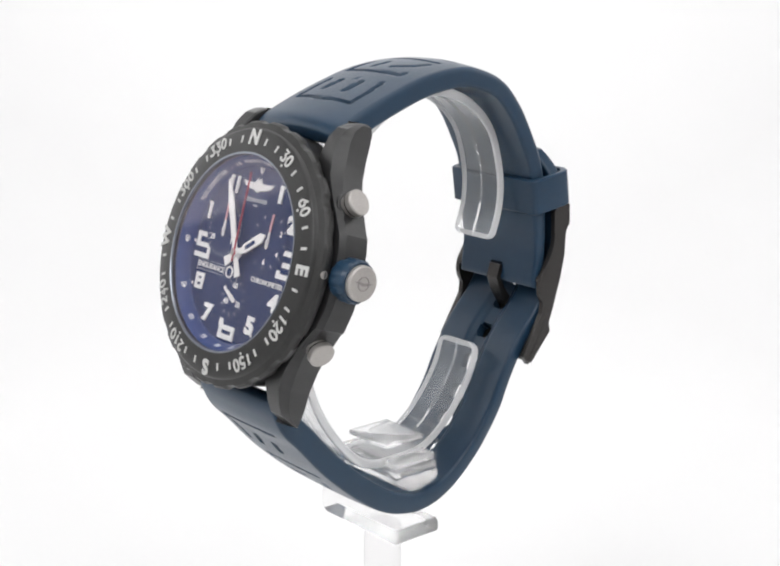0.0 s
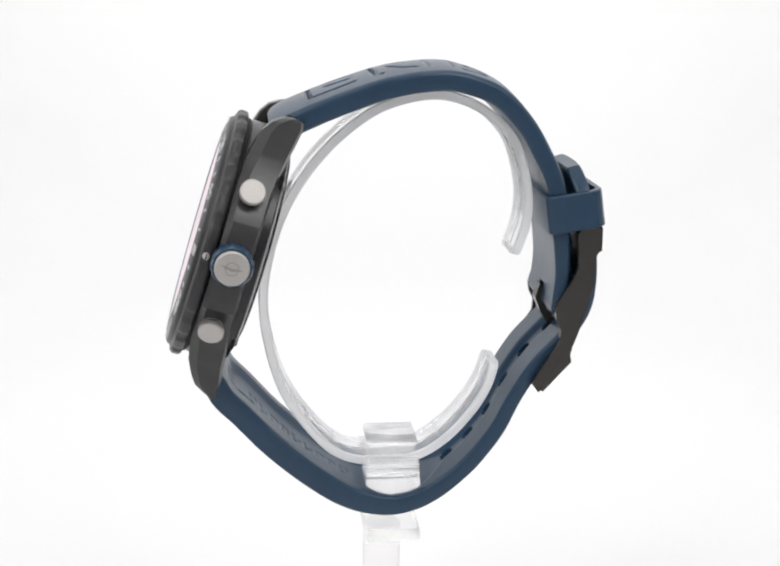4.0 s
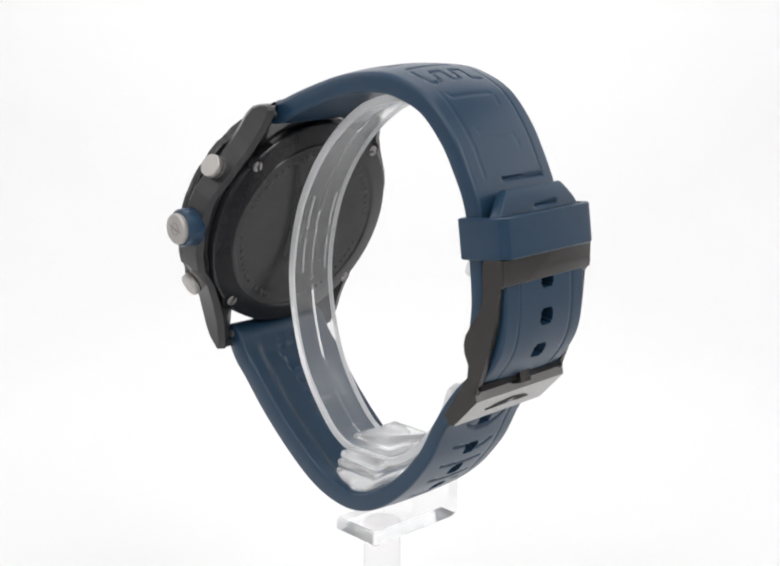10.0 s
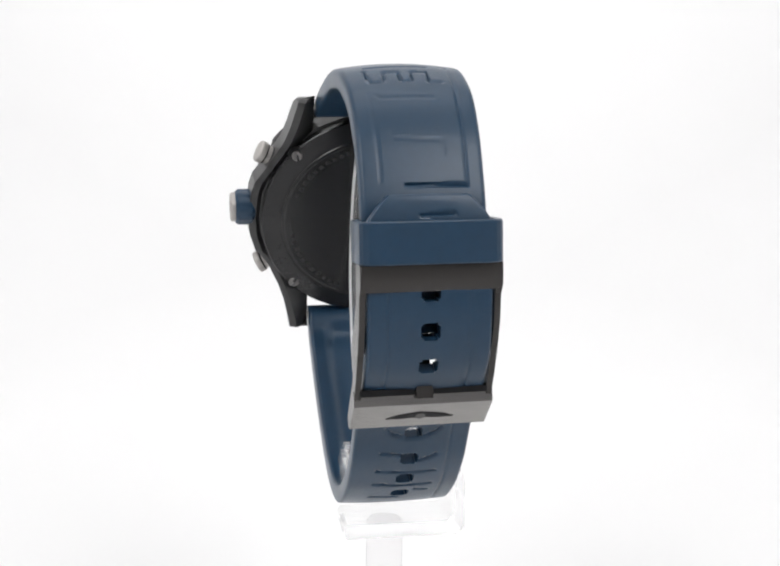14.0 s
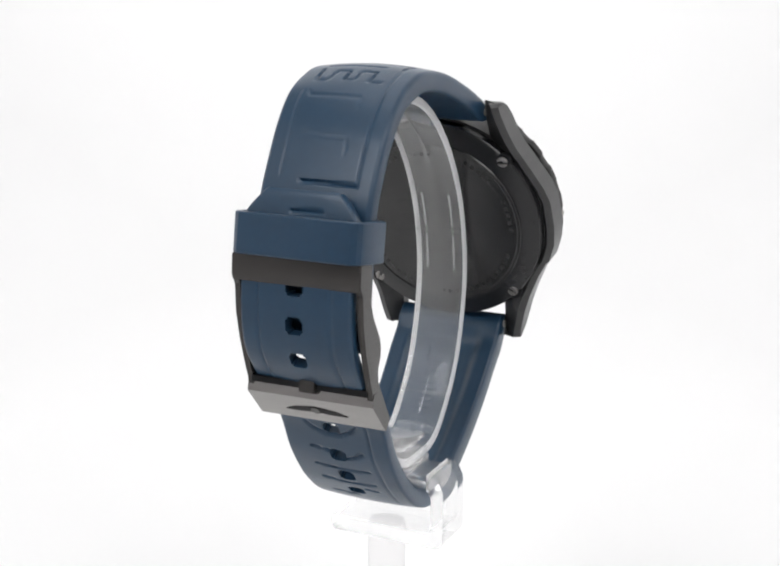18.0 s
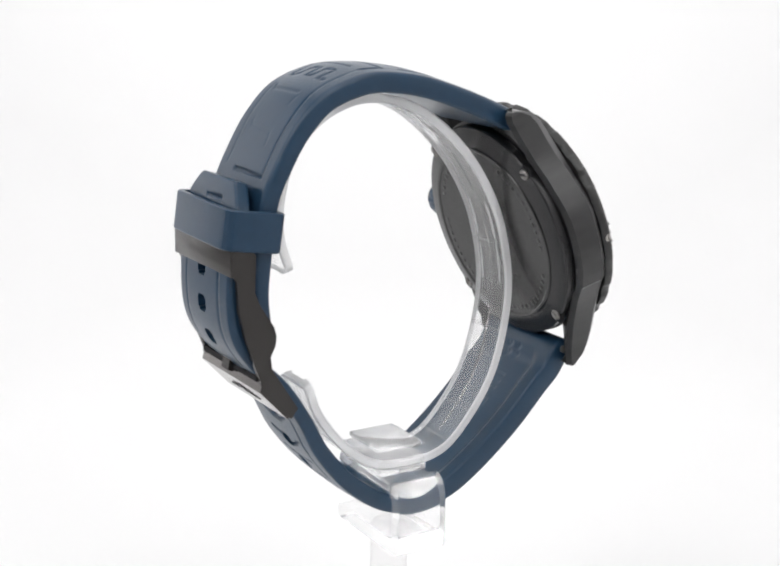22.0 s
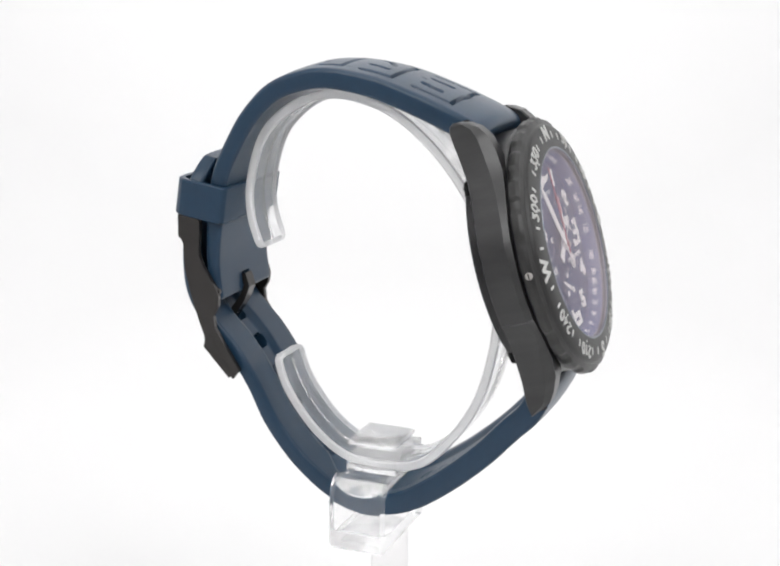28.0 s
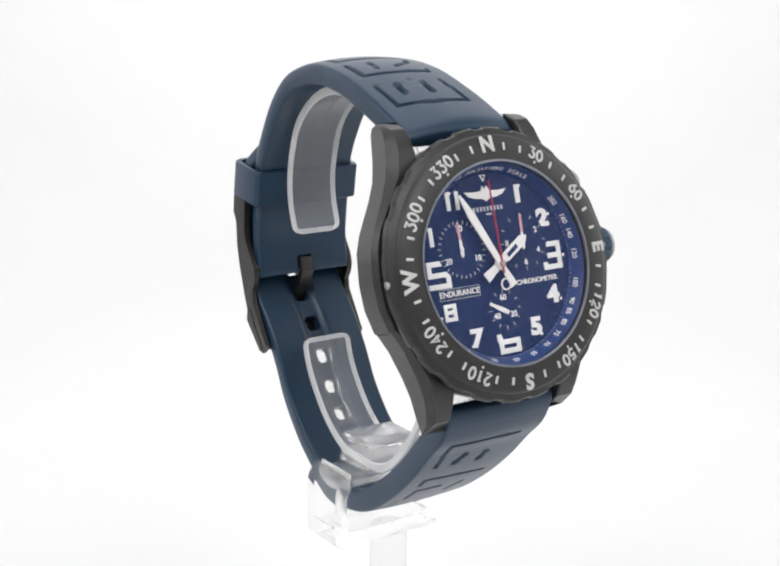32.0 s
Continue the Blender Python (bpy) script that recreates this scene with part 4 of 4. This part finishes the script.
def watch_buckle():
    side = [(35.0, 1.6), (36.1, 1.3), (36.4, -2.1), (35.4, -3.8), (35.2, -8.5), (34.2, -13.0), (32.4, -18.6), (31.6, -20.6), (31.3, -22.9), (25.9, -28.5), (24.6, -26.8), (27.0, -23.0),
            (29.4, -19.2), (29.6, -17.0), (28.7, -15.2), (28.5, -13.6), (28.9, -12.0), (30.0, -10.2), (31.4, -8.0), (32.3, -5.7), (32.0, 0.4), (32.8, 1.4)]
    bk = new("buckle")
    bk.parent = watch
    bk.matrix_local = shift(-0.5, 31, 0, 0, 0, 1.2) @ shift(0, -31, 0)
    bk["label"] = "black steel pin buckle"
    for sx in (1, -1):
        rows = [[(sx * x - 0.15, y, z) for y, z in side] for x in (10.35, 11.35)]
        link_mesh("side_plate", *sweep(rows), BUCKLE, bk, angle=25)
    link_mesh("front_bar", *block(-11.4, 11.1, 35.3, 36.5, -2.9, 1.5, 0.25), BUCKLE, bk)
    # lower bar with an engraved winged mark
    bar = [(30.9, -20.4), (31.4, -22.6), (26.4, -28.0), (25.5, -27.5), (28.9, -22.4), (29.6, -20.6)]
    lower = link_mesh("lower_bar", *sweep([[(x, y, z) for y, z in bar] for x in (-11.6, 11.3)]), BAR, bk, "bright brushed steel lower bar", angle=25, at=shift(0, 0.3, -0.3))
    # Ends match the side plates; the top face is darkened in place of shade.
    lower.data.materials.append(BUCKLE)
    for p in lower.data.polygons:
        if abs(p.normal.x) > 0.9 or p.normal.z > 0.5:
            p.material_index = 1
    # black strips put in for the shaded recess along its upper edge, interrupted by the tongue
    for x0, x1 in ((-10.6, -1.7), (1.5, 10.4)):
        link_mesh("bar_shade_strip", *sweep([[(x, y, z) for y, z in ((31.0, -20.1), (31.8, -20.15), (31.95, -21.15), (31.2, -21.3))] for x in (x0, x1)]), BLACK, bk)
    wing = [(0, -1.15), (1.0, -0.65), (3.0, -0.9), (5.7, -0.8), (3.7, 0.35), (1.1, 0.85), (0, 1.1)]
    wing = wing + [(-x, y) for x, y in reversed(wing[1:-1])]
    face = Matrix.Translation((-0.1 * MM, 28.9 * MM, -25.3 * MM)) @ Matrix(((1, 0, 0, 0), (0, 0.68, 0.734, 0), (0, 0.734, -0.68, 0), (0, 0, 0, 1)))
    link_mesh("winged_mark", *prism(wing, 0.0, 0.10), BLACK, bk, "dark engraved winged mark", at=shift(0, 0.3, -0.3) @ face)
    link_mesh("mark_centre", *prism([(-0.9, -0.6), (0, -1.0), (0.9, -0.6), (0.7, 0.6), (0, 0.95), (-0.7, 0.6)], 0.0, 0.16, 0.05), BUCKLE, bk, at=shift(0, 0.3, -0.3) @ face)
    link_mesh("hinge_pin", *joined([([(x, y + 29.6, z - 12.6) for z, y, x in lathe([(1.0, -10.8), (1.0, 10.8)], 20)[0]], lathe([(1.0, -10.8), (1.0, 10.8)], 20)[1])]), BUCKLE, bk)
    tongue = [(28.6, -11.0), (27.9, -13.0), (29.0, -15.4), (32.0, -19.3), (32.4, -21.2), (31.5, -21.6), (30.6, -20.0), (28.0, -16.2), (26.8, -13.2), (27.6, -10.6)]
    link_mesh("tongue", *sweep([[(x, y, z) for y, z in tongue] for x in (-1.45, 1.25)]), BUCKLE, bk, angle=25, at=shift(0, 0.3, -0.3))


watch_case()
watch_bezel()
watch_dial()
watch_pointers()
watch_crystal()
watch_controls()
watch_back()
watch_strap()
watch_keeper()
watch_buckle()

# ---- the stand ----
stand = new("display_stand")
tagged(stand, "clear acrylic watch stand with an open cuff on a round post", "display stand")


def stand_cuff():
    line = Curve([(22.6, -5.0), (24.5, 1.0), (24.6, 7.0), (22.5, 14.6), (19.0, 19.2), (13.8, 22.6), (7.2, 24.0), (-1.2, 22.1), (-8.4, 17.4), (-14.7, 10.6), (-19.4, 2.5), (-21.9, -5.8), (-22.7, -13.2), (-21.8, -20.9),
                  (-19.4, -29.0), (-15.2, -35.9), (-9.3, -41.8), (-2.2, -43.5), (5.2, -42.7), (10.7, -39.4), (15.0, -34.8), (18.0, -30.0), (19.6, -25.0)])
    ss = [0, 0.4, 0.9, 1.6] + list(np.arange(2.6, line.length - 2.2, 1.4)) + [line.length - q for q in (1.6, 0.9, 0.4, 0)]
    rings = []
    for s in ss:
        e = min(s, line.length - s)
        w = 5.0 - (1.7 * (1 - math.sqrt(max(0, 1 - (1 - min(1, e / 1.7)) ** 2))))
        # a thin sheet with a raised rim along both sides and a fine ridge down the middle
        sec = [(-w, -0.7), (-w + 0.3, -0.95), (-w + 0.75, -0.9), (-w + 1.0, -0.55), (-0.3, -0.5), (0, -0.72), (0.3, -0.5), (w - 1.0, -0.55), (w - 0.75, -0.9), (w - 0.3, -0.95), (w, -0.7),
               (w, 0.5), (w - 0.3, 0.75), (0, 0.6), (-w + 0.3, 0.75), (-w, 0.5)]
        rings.append([line.place(s, x - 1.2, h) for x, h in sec])
    v, f = sweep(rings)
    cuff = link_mesh("cuff", v, f, CUFF, stand, "clear curved cuff, open at the back", angle=30)
    cuff.data.materials.append(EDGE)
    cuff.data.materials.append(CUT)
    cuff.visible_shadow = False
    n = len(sec)
    for k, p in enumerate(cuff.data.polygons):
        ring, side = divmod(k, n)
        if side in (0, 9, 11, 14):
            p.material_index = 1
        elif side in (10, 15) or ring in (0, 1, len(ss) - 3, len(ss) - 2) or ring >= len(ss) - 1:
            p.material_index = 2
    for s0, s1 in ((74.0, 81.2), (83.2, 90.2)):
        for x0 in (-4.2, 1.3):
            rib = slab(line, [s0 + (s1 - s0) * k / 5 for k in range(6)], [x0, x0 + 0.3], lambda s, x: True, lambda s, x: -0.72, lambda s, x: -0.95)
            link_mesh("cuff_rib", *rib, RIB_WHITE, stand)
    for s0 in (82.0, 99.0, 115.3, 122.6, 144.0):
        pad = slab(line, [s0, s0 + 0.25, s0 + 0.5], [-5.8, -5.0, 2.6, 3.4], lambda s, x: True, lambda s, x: -0.60, lambda s, x: -1.0)
        link_mesh("cuff_seam", *pad, ACRYLIC_THIN, stand)


def stand_bracket():
    # cap, clamp plates and a saddle whose underside follows the strap
    link_mesh("clamp_cap", *block(-6.2, 4.6, -4.0, 5.4, -40.4, -39.4, 0.3), ACRYLIC, stand).visible_shadow = False
    link_mesh("clamp_plate", *block(-6.6, 7.6, -4.3, 5.3, -43.4, -42.1, 0.25), ACRYLIC, stand).visible_shadow = False
    link_mesh("clamp_plate", *block(-6.8, 8.2, -4.5, 5.3, -44.9, -43.6, 0.25), ACRYLIC, stand).visible_shadow = False
    under = [(5.3, -45.2), (5.4, -46.2)]
    for k in range(9):
        q = 4.6 - 8.6 * k / 8
        under.append((q + 0.4, -48.1 + 1.5 * ((q - 0.3) / 4.6) ** 2))
    under += [(-4.5, -46.2), (-4.4, -45.2)]
    under += [(-4.1, -45.0), (5.0, -45.0)]
    link_mesh("saddle", *sweep([[(x, y, z) for y, z in under] for x in (-10.9, 8.4)]), ACRYLIC, stand, "clear rounded saddle against the strap", angle=35).visible_shadow = False
    out = [(-10.6, -43.9), (-12.0, -44.3), (-13.1, -45.2), (-13.8, -46.8), (-13.9, -48.2), (-13.9, -56.4), (-13.4, -57.5), (-12.3, -57.9), (8.0, -57.8), (8.6, -57.2), (8.6, -55.6), (8.0, -55.0),
           (-10.6, -55.2), (-11.3, -54.6), (-11.5, -53.6), (-11.5, -48.4), (-11.0, -47.4), (-10.6, -47.0)]
    rows = [[(x, y, z) for x, z in out] for y in (-4.3, 5.5)]
    link_mesh("bracket", *sweep(rows), BENT, stand, "clear bent bracket passing round the strap", angle=35).visible_shadow = False
    link_mesh("post", *lathe([(0.0, -117.8), (3.5, -117.8), (3.5, -58.7), (3.2, -58.3), (0.0, -58.3)], 48), ACRYLIC_POST, stand, "clear round post", at=shift(0.1, -0.8, 0))
    link_mesh("base", *lathe([(0.0, -119.95), (22.0, -119.95), (22.0, -118.6), (21.4, -118.0), (0.0, -118.0)], 64), ACRYLIC_THIN, stand, at=shift(0.4, -0.3, 0))


stand_cuff()
stand_bracket()


# ---- turning ----
def motions():
    rows = []
    for k in range(33):
        t = float(k)
        turn = -49.2 - 8.6376 * t
        rows.append((t, pose(0, 0, H, 0, 0, turn)))
    walk(watch, rows)
    walk(stand, rows)


motions()
